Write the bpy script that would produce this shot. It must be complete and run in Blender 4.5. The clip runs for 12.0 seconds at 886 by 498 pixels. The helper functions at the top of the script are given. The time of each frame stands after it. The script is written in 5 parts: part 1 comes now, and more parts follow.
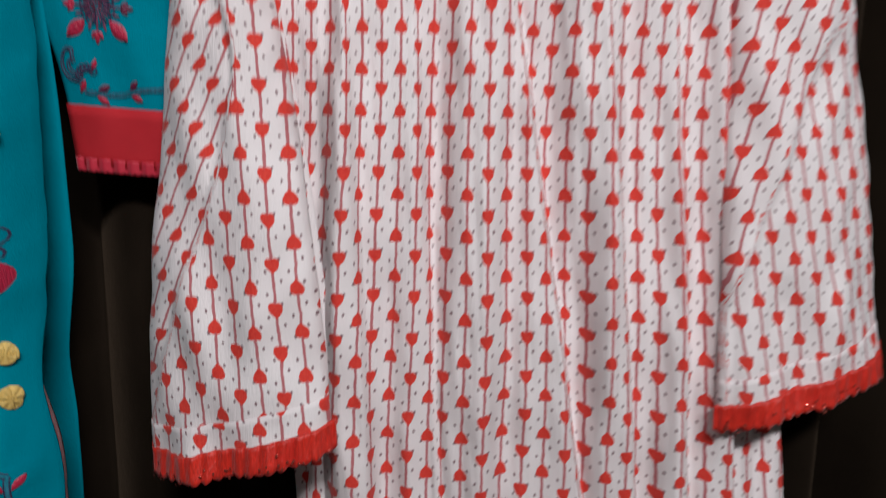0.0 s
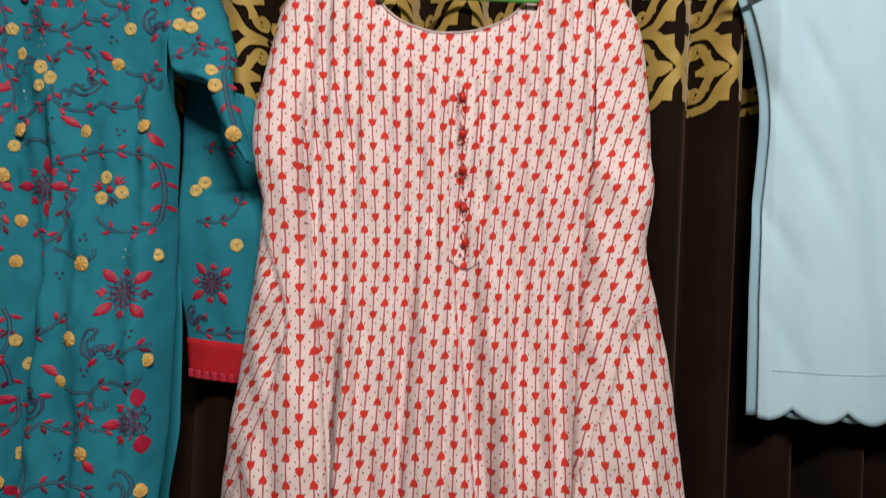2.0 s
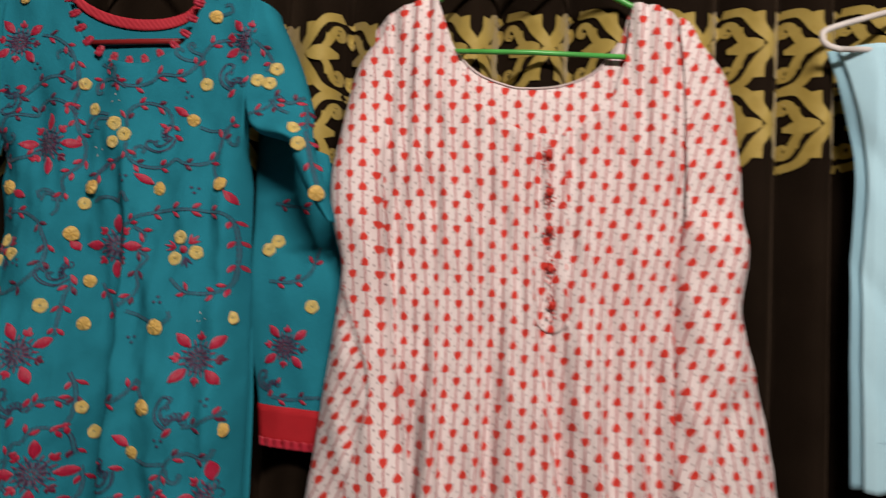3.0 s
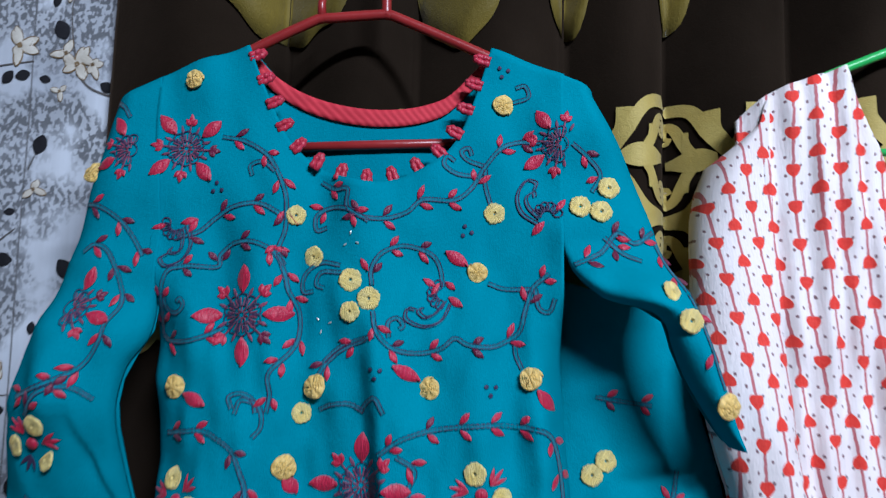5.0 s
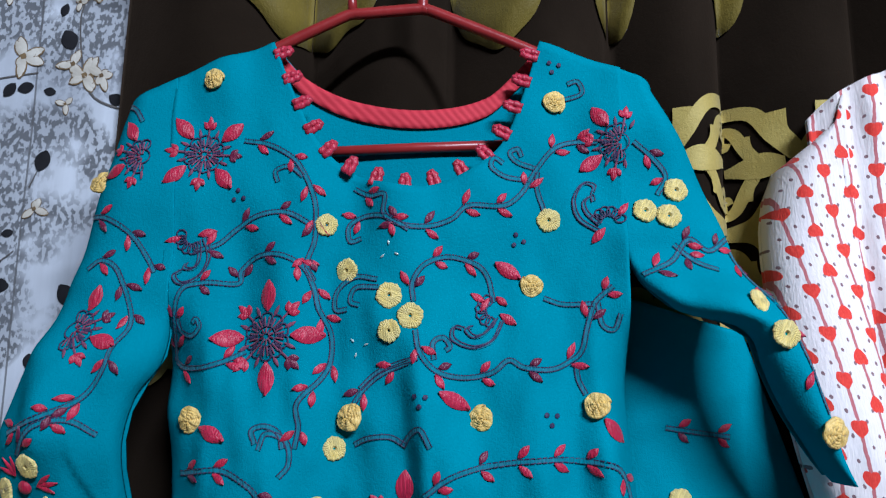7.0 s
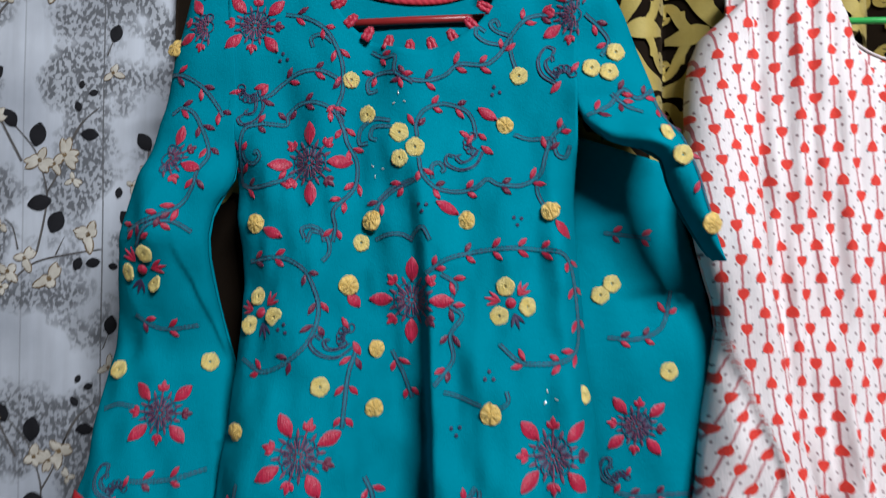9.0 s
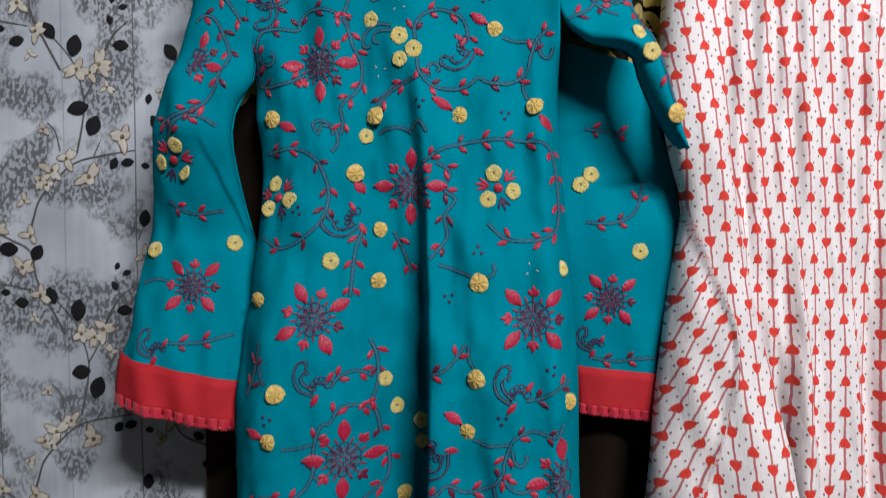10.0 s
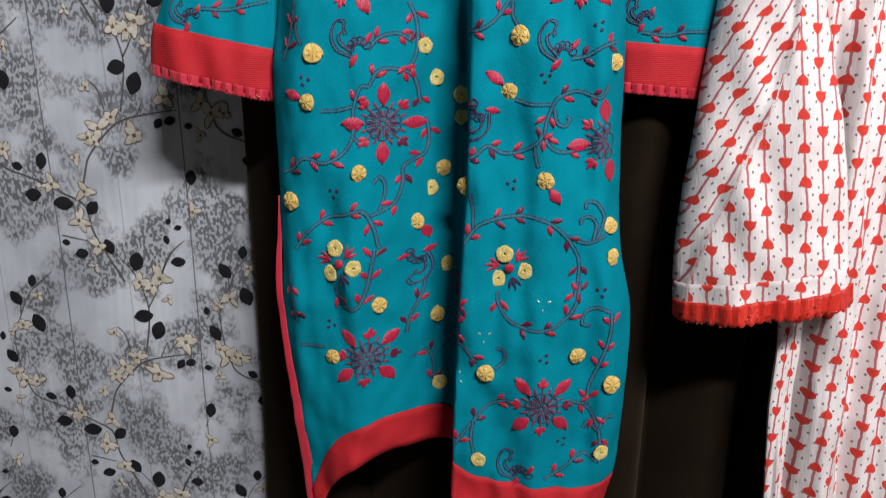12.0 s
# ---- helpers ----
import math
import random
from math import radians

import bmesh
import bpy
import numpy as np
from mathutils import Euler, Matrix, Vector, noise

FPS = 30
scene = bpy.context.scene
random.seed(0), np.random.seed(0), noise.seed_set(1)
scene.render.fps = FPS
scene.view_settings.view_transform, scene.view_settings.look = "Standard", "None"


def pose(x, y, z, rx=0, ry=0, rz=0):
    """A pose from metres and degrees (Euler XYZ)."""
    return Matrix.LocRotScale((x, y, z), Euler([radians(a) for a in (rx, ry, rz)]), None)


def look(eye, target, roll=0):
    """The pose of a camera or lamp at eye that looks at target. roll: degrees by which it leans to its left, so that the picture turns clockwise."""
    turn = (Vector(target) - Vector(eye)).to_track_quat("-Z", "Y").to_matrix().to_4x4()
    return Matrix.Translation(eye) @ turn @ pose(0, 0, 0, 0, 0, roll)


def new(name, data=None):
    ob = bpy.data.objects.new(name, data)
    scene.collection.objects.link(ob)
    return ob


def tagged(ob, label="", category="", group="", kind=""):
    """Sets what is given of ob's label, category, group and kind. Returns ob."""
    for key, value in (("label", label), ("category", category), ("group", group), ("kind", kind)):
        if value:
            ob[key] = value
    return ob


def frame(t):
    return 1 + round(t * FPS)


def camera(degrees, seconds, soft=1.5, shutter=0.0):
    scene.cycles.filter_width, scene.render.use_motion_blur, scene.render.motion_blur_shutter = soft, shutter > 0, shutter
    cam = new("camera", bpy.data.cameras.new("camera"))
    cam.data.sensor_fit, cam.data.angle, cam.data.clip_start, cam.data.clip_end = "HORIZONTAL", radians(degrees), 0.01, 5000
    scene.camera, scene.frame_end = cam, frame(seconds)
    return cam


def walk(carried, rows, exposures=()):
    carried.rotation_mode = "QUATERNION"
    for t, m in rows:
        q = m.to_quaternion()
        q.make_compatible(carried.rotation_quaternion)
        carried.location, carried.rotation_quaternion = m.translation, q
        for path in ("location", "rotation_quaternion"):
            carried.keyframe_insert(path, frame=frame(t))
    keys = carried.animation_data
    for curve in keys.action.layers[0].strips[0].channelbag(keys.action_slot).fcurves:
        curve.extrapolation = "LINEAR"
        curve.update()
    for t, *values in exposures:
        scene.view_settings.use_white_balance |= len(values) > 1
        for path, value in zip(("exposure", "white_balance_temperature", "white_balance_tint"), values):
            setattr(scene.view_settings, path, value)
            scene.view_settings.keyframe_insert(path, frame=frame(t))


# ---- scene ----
cam = camera(61.9, 12.0, soft=1.2, shutter=0.5)
PATH = [
    (0, (-0.009, 0.039, 1.309), (0.021, 2.006, 0.947), 0.9),
    (0.5, (0.04, -0.078, 1.356), (0.025, 1.913, 1.162), 1.1),
    (1, (0.065, -0.21, 1.382), (0.027, 1.784, 1.235), 1.9),
    (1.5, (0.084, -0.301, 1.41), (0.015, 1.696, 1.325), 2.6),
    (2, (0.086, -0.354, 1.44), (-0.006, 1.643, 1.466), 2.7),
    (2.5, (0.064, -0.37, 1.457), (-0.037, 1.626, 1.549), 2.9),
    (3, (-0.026, -0.32, 1.469), (-0.131, 1.673, 1.595), 2.9),
    (3.5, (-0.2, -0.243, 1.51), (-0.345, 1.744, 1.682), 2.8),
    (3.7, (-0.265, -0.217, 1.525), (-0.425, 1.769, 1.701), 2.9),
    (5.3, (-0.436, 0.07, 1.642), (-0.492, 2.048, 1.929), 1.6),
    (5.5, (-0.442, 0.085, 1.644), (-0.501, 2.058, 1.966), 1.5),
    (6, (-0.46, 0.096, 1.647), (-0.52, 2.063, 2.003), 1.2),
    (6.5, (-0.464, 0.095, 1.631), (-0.53, 2.06, 1.999), 1.3),
    (6.7, (-0.466, 0.101, 1.62), (-0.533, 2.064, 2.002), 1.2),
    (8.3, (-0.466, 0.032, 1.573), (-0.559, 2.017, 1.796), 1.0),
    (8.5, (-0.469, 0.003, 1.554), (-0.548, 1.993, 1.739), 1.2),
    (9, (-0.452, -0.086, 1.535), (-0.527, 1.911, 1.613), 1.0),
    (9.5, (-0.434, -0.147, 1.501), (-0.524, 1.85, 1.463), 1.0),
    (10, (-0.425, -0.178, 1.474), (-0.541, 1.817, 1.402), 1.0),
    (10.5, (-0.419, -0.186, 1.436), (-0.566, 1.802, 1.275), 1.1),
    (11, (-0.423, -0.194, 1.39), (-0.589, 1.783, 1.135), 1.3),
    (11.5, (-0.427, -0.187, 1.329), (-0.599, 1.756, 0.889), 1.3),
    (12, (-0.435, -0.187, 1.3), (-0.608, 1.735, 0.775), 1.4),
]
LIGHTING = [
    (0.0, -0.69, 6250, 11), (0.5, -0.70, 6350, 13), (1.0, -0.66, 7000, 21), (1.5, -0.72, 7400, 26), (2.0, -0.82, 7700, 27), (2.5, -0.86, 7800, 25), (3.0, -0.84, 7700, 23), (3.5, -0.76, 6600, 13),
    (5.5, -0.24, 5200, 10), (6.5, -0.20, 5200, 10), (8.5, -0.20, 5800, 9), (9.5, -0.38, 6100, 9), (10.5, -0.38, 6250, 11), (11.5, -0.16, 6400, 12), (12.0, 0.06, 6450, 12),
]
walk(cam, [(t, look(eye, target, roll)) for t, eye, target, roll in PATH], LIGHTING)

# ---- world, lights ----
world = bpy.data.worlds.new("room_air")
world.use_nodes = True
world.node_tree.nodes["Background"].inputs[0].default_value = (0.8, 0.9, 1.0, 1)
world.node_tree.nodes["Background"].inputs[1].default_value = 0.05
scene.world = world


def area(name, m, power, sx, sy, col):
    d = bpy.data.lights.new(name, "AREA")
    d.shape, d.size, d.size_y, d.energy, d.color = "RECTANGLE", sx, sy, power, col
    ob = new(name, d)
    ob.matrix_world = m
    return tagged(ob, kind="structure")


LAMP = Vector((0.36, -1.12, 2.66))
area("tube_light", look(LAMP, (-0.2, 0.62, 1.4)), 76.0, 0.8, 0.10, (1.0, 0.98, 0.96))


# ---- materials ----
def nodes(name, rough=0.85, color=(0.5, 0.5, 0.5), sheen=0.0, spec=0.3):
    m = bpy.data.materials.new(name)
    m.use_nodes = True
    t = m.node_tree
    b = t.nodes["Principled BSDF"]
    b.inputs["Base Color"].default_value = (*color, 1)
    b.inputs["Roughness"].default_value = rough
    b.inputs["Specular IOR Level"].default_value = spec
    b.inputs["Sheen Weight"].default_value = sheen
    b.inputs["Sheen Roughness"].default_value = 0.4
    return m, t, b


def node(t, kind, **inputs):
    n = t.nodes.new(kind)
    for k, v in inputs.items():
        n.inputs[k].default_value = v
    return n


def math_node(t, op, a, b=None, c=None):
    n = t.nodes.new("ShaderNodeMath")
    n.operation = op
    for i, v in enumerate((a, b, c)):
        if v is None:
            continue
        if isinstance(v, (int, float)):
            n.inputs[i].default_value = v
        else:
            t.links.new(v, n.inputs[i])
    return n.outputs[0]


def mix(t, fac, a, b):
    n = t.nodes.new("ShaderNodeMix")
    n.data_type = "RGBA"
    for sock, v in ((n.inputs[0], fac), (n.inputs[6], a), (n.inputs[7], b)):
        if isinstance(v, tuple):
            sock.default_value = (*v, 1)
        elif isinstance(v, (int, float)):
            sock.default_value = v
        else:
            t.links.new(v, sock)
    return n.outputs[2]


def noise_fac(t, scale, detail=3.0, lo=0.35, hi=0.65, coord="Object", stretch=(1, 1, 1)):
    c = t.nodes.new("ShaderNodeTexCoord")
    mp = t.nodes.new("ShaderNodeMapping")
    mp.inputs["Scale"].default_value = stretch
    t.links.new(c.outputs[coord], mp.inputs[0])
    n = node(t, "ShaderNodeTexNoise", Scale=scale, Detail=detail)
    t.links.new(mp.outputs[0], n.inputs["Vector"])
    r = node(t, "ShaderNodeMapRange", **{"From Min": lo, "From Max": hi})
    t.links.new(n.outputs[0], r.inputs[0])
    return r.outputs[0]


def bump(t, b, height, strength=0.3, dist=0.001):
    n = node(t, "ShaderNodeBump", Strength=strength, Distance=dist)
    t.links.new(height, n.inputs["Height"])
    t.links.new(n.outputs[0], b.inputs["Normal"])


def fabric(name, c1, c2, rough=0.85, sheen=0.15, weave=900, big=9, strength=0.25, dist=0.0006, spec=0.25):
    """Woven cloth: two tones at hand scale and a fine thread relief."""
    m, t, b = nodes(name, rough, c1, sheen, spec)
    f1 = noise_fac(t, big, 4)
    f2 = noise_fac(t, weave, 2, 0.3, 0.7, stretch=(1, 1, 0.35))
    f3 = noise_fac(t, weave, 2, 0.3, 0.7, stretch=(0.35, 1, 1))
    thread = math_node(t, "MAXIMUM", f2, f3)
    base = mix(t, f1, c1, c2)
    dark = tuple(v * 0.72 for v in c1)
    t.links.new(mix(t, math_node(t, "MULTIPLY", thread, 0.35), base, dark), b.inputs["Base Color"])
    wrinkle = noise_fac(t, 38, 3, 0.2, 0.8)
    bump(t, b, math_node(t, "MULTIPLY_ADD", wrinkle, 3.0, thread), strength, dist)
    return m


def thread_mat(name, c1, c2, rough=0.45, scale=700):
    """Satin-stitched thread: fine strands, a silky gloss."""
    m, t, b = nodes(name, rough, c1, 0.1, 0.45)
    f = noise_fac(t, scale, 2, 0.3, 0.7, stretch=(1, 1, 0.15))
    g = noise_fac(t, 60, 2)
    t.links.new(mix(t, f, mix(t, g, c1, c2), tuple(v * 0.6 for v in c1)), b.inputs["Base Color"])
    bump(t, b, f, 0.6, 0.0008)
    return m


def plastic(name, c, rough=0.32):
    m, t, b = nodes(name, rough, c, 0.0, 0.5)
    f = noise_fac(t, 25, 3)
    t.links.new(mix(t, f, c, tuple(v * 0.82 for v in c)), b.inputs["Base Color"])
    bump(t, b, noise_fac(t, 120, 2), 0.12, 0.001)
    return m


def ribbed(name, c1, c2, scale, direction, rough=0.5):
    """Coral silk with a woven rib."""
    m, t, b = nodes(name, 0.7, c1, 0.0, 0.15)
    c = t.nodes.new("ShaderNodeTexCoord")
    w = node(t, "ShaderNodeTexWave", Scale=scale, Distortion=0.6)
    w.bands_direction = direction
    t.links.new(c.outputs["Object"], w.inputs["Vector"])
    g = noise_fac(t, 40, 3)
    t.links.new(mix(t, math_node(t, "MULTIPLY", w.outputs["Fac"], 0.55), mix(t, g, c1, tuple(v * 0.85 for v in c1)), c2), b.inputs["Base Color"])
    bump(t, b, w.outputs["Fac"], 0.4, 0.0008)
    return m


CORAL_RIB = ribbed("coral_ribbed_binding", (0.60, 0.05, 0.07), (0.34, 0.015, 0.03), 85, "DIAGONAL")
CORAL_BAND = ribbed("coral_pinstriped_silk", (0.50, 0.016, 0.026), (0.50, 0.036, 0.040), 150, "Z")
TEAL = fabric("teal_cotton", (0.001, 0.235, 0.315), (0.001, 0.205, 0.280), 0.95, 0.0, spec=0.02, strength=0.35, dist=0.0008)
CORAL = fabric("coral_silk", (0.56, 0.03, 0.055), (0.48, 0.022, 0.045), 0.5, 0.2, weave=1200)
BLUE = fabric("pale_blue_cotton", (0.47, 0.83, 0.96), (0.43, 0.78, 0.92), 0.7, 0.1, weave=1100)
# the same cotton with shade put into its colour, for the leg behind
BLUE_SHADED = fabric("pale_blue_cotton_shaded", (0.30, 0.60, 0.72), (0.27, 0.55, 0.68), 0.8, 0.1, weave=1100)
VELVET = fabric("brown_velvet", (0.0175, 0.0120, 0.0080), (0.0080, 0.0055, 0.0036), 0.95, 0.16, weave=500, big=6, spec=0.03)
VELVET.node_tree.nodes["Principled BSDF"].inputs["Sheen Tint"].default_value = (0.45, 0.32, 0.22, 1)
GOLD = fabric("gold_damask", (0.46, 0.36, 0.10), (0.36, 0.27, 0.06), 0.6, 0.3, weave=700, big=25, strength=0.5)
# olive gold of the heading, with the shadow on it darkened into the colour
OLIVE = fabric("shaded_olive_gold_damask", (0.175, 0.130, 0.016), (0.10, 0.075, 0.010), 0.65, 0.2, weave=700, big=18, strength=0.5)
RED_LACE = thread_mat("red_lace", (0.74, 0.030, 0.014), (0.62, 0.02, 0.012), 0.5)
PINK_LEAF = thread_mat("crimson_thread", (0.56, 0.02, 0.07), (0.40, 0.008, 0.035))
STRAW = thread_mat("pale_straw_thread", (0.82, 0.68, 0.26), (0.72, 0.54, 0.14), 0.5)
YELLOW = thread_mat("straw_thread", (0.86, 0.62, 0.20), (0.74, 0.47, 0.10), 0.5)
MAUVE = thread_mat("mauve_thread", (0.004, 0.200, 0.275), (0.03, 0.165, 0.245), 0.9)
NAVY = thread_mat("navy_thread", (0.030, 0.024, 0.085), (0.055, 0.022, 0.075), 0.6)
SLATE = thread_mat("slate_mauve_thread", (0.17, 0.050, 0.11), (0.26, 0.045, 0.10), 0.7)
PLUM = thread_mat("plum_thread", (0.17, 0.012, 0.05), (0.11, 0.01, 0.045))
SEQUIN, _t, _b = nodes("sequin", 0.15, (0.75, 0.9, 0.9), 0, 0.8)
_b.inputs["Metallic"].default_value = 0.6
RED_SEQUIN, _t, _b = nodes("red_sequin", 0.12, (0.9, 0.16, 0.12), 0, 0.8)
_b.inputs["Metallic"].default_value = 0.8
CORAL_CORD = thread_mat("coral_cord", (0.56, 0.03, 0.07), (0.42, 0.015, 0.04), 0.45, 500)
PIPING = fabric("white_piping", (0.72, 0.66, 0.65), (0.62, 0.52, 0.52), 0.8, 0.1)
RED_PLASTIC = plastic("red_plastic", (0.28, 0.022, 0.022))
GREEN_PLASTIC = plastic("green_plastic", (0.06, 0.47, 0.10))
WHITE_PLASTIC = plastic("white_plastic", (0.78, 0.78, 0.76))
STEEL, _t, _b = nodes("dark_steel", 0.4, (0.12, 0.11, 0.1), 0, 0.5)
_b.inputs["Metallic"].default_value = 1.0
PLASTER = fabric("plaster", (0.20, 0.19, 0.18), (0.16, 0.155, 0.15), 0.9, 0, weave=60, big=2, strength=0.1)
FLOOR_TILE = fabric("floor_tile", (0.17, 0.155, 0.135), (0.13, 0.12, 0.105), 0.35, 0, weave=40, big=3, strength=0.05)


def heart_cloth():
    """White cotton printed with red lines, strung hearts and small dark dots; lengths in metres of cloth."""
    m, t, b = nodes("heart_print_cotton", 0.8, (0.8, 0.8, 0.8), 0.1, 0.25)
    uv = t.nodes.new("ShaderNodeUVMap")
    sep = t.nodes.new("ShaderNodeSeparateXYZ")
    warp = node(t, "ShaderNodeTexNoise", Scale=140.0, Detail=2.0)
    t.links.new(uv.outputs[0], warp.inputs["Vector"])
    add = t.nodes.new("ShaderNodeVectorMath")
    add.operation = "MULTIPLY_ADD"
    add.inputs[1].default_value = (0.0020, 0.0020, 0)
    t.links.new(warp.outputs["Color"], add.inputs[0])
    t.links.new(uv.outputs[0], add.inputs[2])
    t.links.new(add.outputs[0], sep.inputs[0])
    u, v = sep.outputs[0], sep.outputs[1]
    M = lambda op, a, b=None, c=None: math_node(t, op, a, b, c)
    us = M("DIVIDE", u, LINE_GAP)
    i = M("FLOOR", us)
    x = M("MULTIPLY", M("SUBTRACT", M("SUBTRACT", us, i), 0.5), LINE_GAP)
    odd = M("FLOORED_MODULO", i, 2.0)
    vs = M("MULTIPLY_ADD", odd, 0.5, M("DIVIDE", v, HEART_GAP))
    z = M("MULTIPLY", M("SUBTRACT", M("SUBTRACT", vs, M("FLOOR", vs)), 0.5), HEART_GAP)
    # every other string carries its hearts upside down
    z = M("MULTIPLY", z, M("MULTIPLY_ADD", odd, -2.0, 1.0))
    X = M("DIVIDE", x, HEART_SIZE * 0.96)
    Y = M("DIVIDE", z, HEART_SIZE * 1.22)
    lobe = M("SUBTRACT", M("MULTIPLY_ADD", Y, 1.12, 0.22), M("MULTIPLY", M("POWER", M("ABSOLUTE", X), 0.6), 0.55))
    heart = M("LESS_THAN", M("MULTIPLY_ADD", lobe, lobe, M("MULTIPLY", X, X)), 1.0)
    line = M("LESS_THAN", M("ABSOLUTE", x), 0.0010)
    red = heart
    # dots halfway between the lines and beside the hearts
    dx = M("SUBTRACT", M("ABSOLUTE", x), LINE_GAP * 0.31)
    dv = M("MULTIPLY_ADD", M("SIGN", x), 0.22, M("DIVIDE", v, HEART_GAP * 0.5))
    dz = M("MULTIPLY", M("SUBTRACT", M("SUBTRACT", dv, M("FLOOR", dv)), 0.5), HEART_GAP * 0.5)
    dot = M("LESS_THAN", M("MULTIPLY_ADD", M("MULTIPLY", dz, 0.6), M("MULTIPLY", dz, 0.6), M("MULTIPLY", dx, dx)), 0.0009 ** 2)
    shade = noise_fac(t, 14, 3)
    ink = noise_fac(t, 500, 2, 0.3, 0.75)
    white = mix(t, shade, (0.80, 0.745, 0.745), (0.74, 0.67, 0.67))
    c = mix(t, M("MULTIPLY", dot, 0.85), white, (0.13, 0.035, 0.05))
    c = mix(t, M("MULTIPLY", line, 0.85), c, (0.40, 0.045, 0.06))
    c = mix(t, red, c, mix(t, ink, (0.62, 0.035, 0.025), (0.70, 0.06, 0.04)))
    t.links.new(c, b.inputs["Base Color"])
    crepe = noise_fac(t, 420, 2, 0.3, 0.7, stretch=(1.6, 1, 0.25))
    bump(t, b, M("MULTIPLY_ADD", noise_fac(t, 45, 3, 0.2, 0.8), 3.0, crepe), 0.35, 0.0007)
    return m


WALL_PHASE = 10.793


def wallpaper():
    """Pale grey plank print: faint vertical joints, cloudy tone and dabbed grey foliage."""
    m, t, b = nodes("plank_wallpaper", 0.7, (0.5, 0.5, 0.5), 0, 0.3)
    c = t.nodes.new("ShaderNodeTexCoord")
    sep = t.nodes.new("ShaderNodeSeparateXYZ")
    t.links.new(c.outputs["Object"], sep.inputs[0])
    wob = noise_fac(t, 4, 2, 0, 1, stretch=(0.2, 1, 1))
    lean = math_node(t, "MULTIPLY_ADD", sep.outputs[2], 0.025, sep.outputs[0])
    xs = math_node(t, "DIVIDE", math_node(t, "MULTIPLY_ADD", wob, 0.006, math_node(t, "ADD", lean, WALL_PHASE)), 0.0975)
    i = math_node(t, "FLOOR", xs)
    fx = math_node(t, "SUBTRACT", xs, i)
    deep = math_node(t, "MULTIPLY_ADD", math_node(t, "FLOORED_MODULO", i, 2.0), -0.6, 1.0)
    joint = math_node(t, "MULTIPLY", math_node(t, "LESS_THAN", fx, 0.020), deep)
    cloud = noise_fac(t, 7, 6, 0.3, 0.7)
    grain = noise_fac(t, 90, 4, 0.3, 0.7, stretch=(1, 1, 0.08))
    base = mix(t, cloud, (0.68, 0.72, 0.79), (0.40, 0.43, 0.49))
    base = mix(t, math_node(t, "MULTIPLY", grain, 0.22), base, (0.24, 0.25, 0.27))
    clump = noise_fac(t, 11.5, 3, 0.45, 0.55)
    dab = noise_fac(t, 190, 3, 0.47, 0.53, stretch=(1.2, 1, 0.8))
    base = mix(t, math_node(t, "MULTIPLY", math_node(t, "MULTIPLY", clump, dab), 0.9), base, (0.065, 0.070, 0.08))
    base = mix(t, math_node(t, "MULTIPLY", clump, 0.38), base, (0.17, 0.175, 0.19))
    base = mix(t, math_node(t, "MULTIPLY", joint, 0.8), base, (0.10, 0.10, 0.105))
    t.links.new(base, b.inputs["Base Color"])
    bump(t, b, math_node(t, "SUBTRACT", grain, math_node(t, "MULTIPLY", joint, 3.0)), 0.2, 0.0006)
    return m


WALLPAPER = wallpaper()
LEAF_INK = fabric("dark_leaf_ink", (0.009, 0.009, 0.012), (0.018, 0.018, 0.022), 0.7, 0, weave=300, big=40, strength=0.05)
TWIG_INK = fabric("twig_ink", (0.13, 0.12, 0.115), (0.09, 0.085, 0.085), 0.7, 0, weave=300, big=40, strength=0.05)
PETAL_INK = fabric("cream_petal_ink", (0.66, 0.63, 0.56), (0.45, 0.41, 0.34), 0.7, 0, weave=300, big=55, strength=0.05)
CORE_INK = fabric("brown_core_ink", (0.22, 0.15, 0.075), (0.12, 0.08, 0.045), 0.7, 0, weave=300, big=40, strength=0.05)

LINE_GAP, HEART_GAP, HEART_SIZE = 0.0155, 0.0328, 0.0050
HEARTS = heart_cloth()



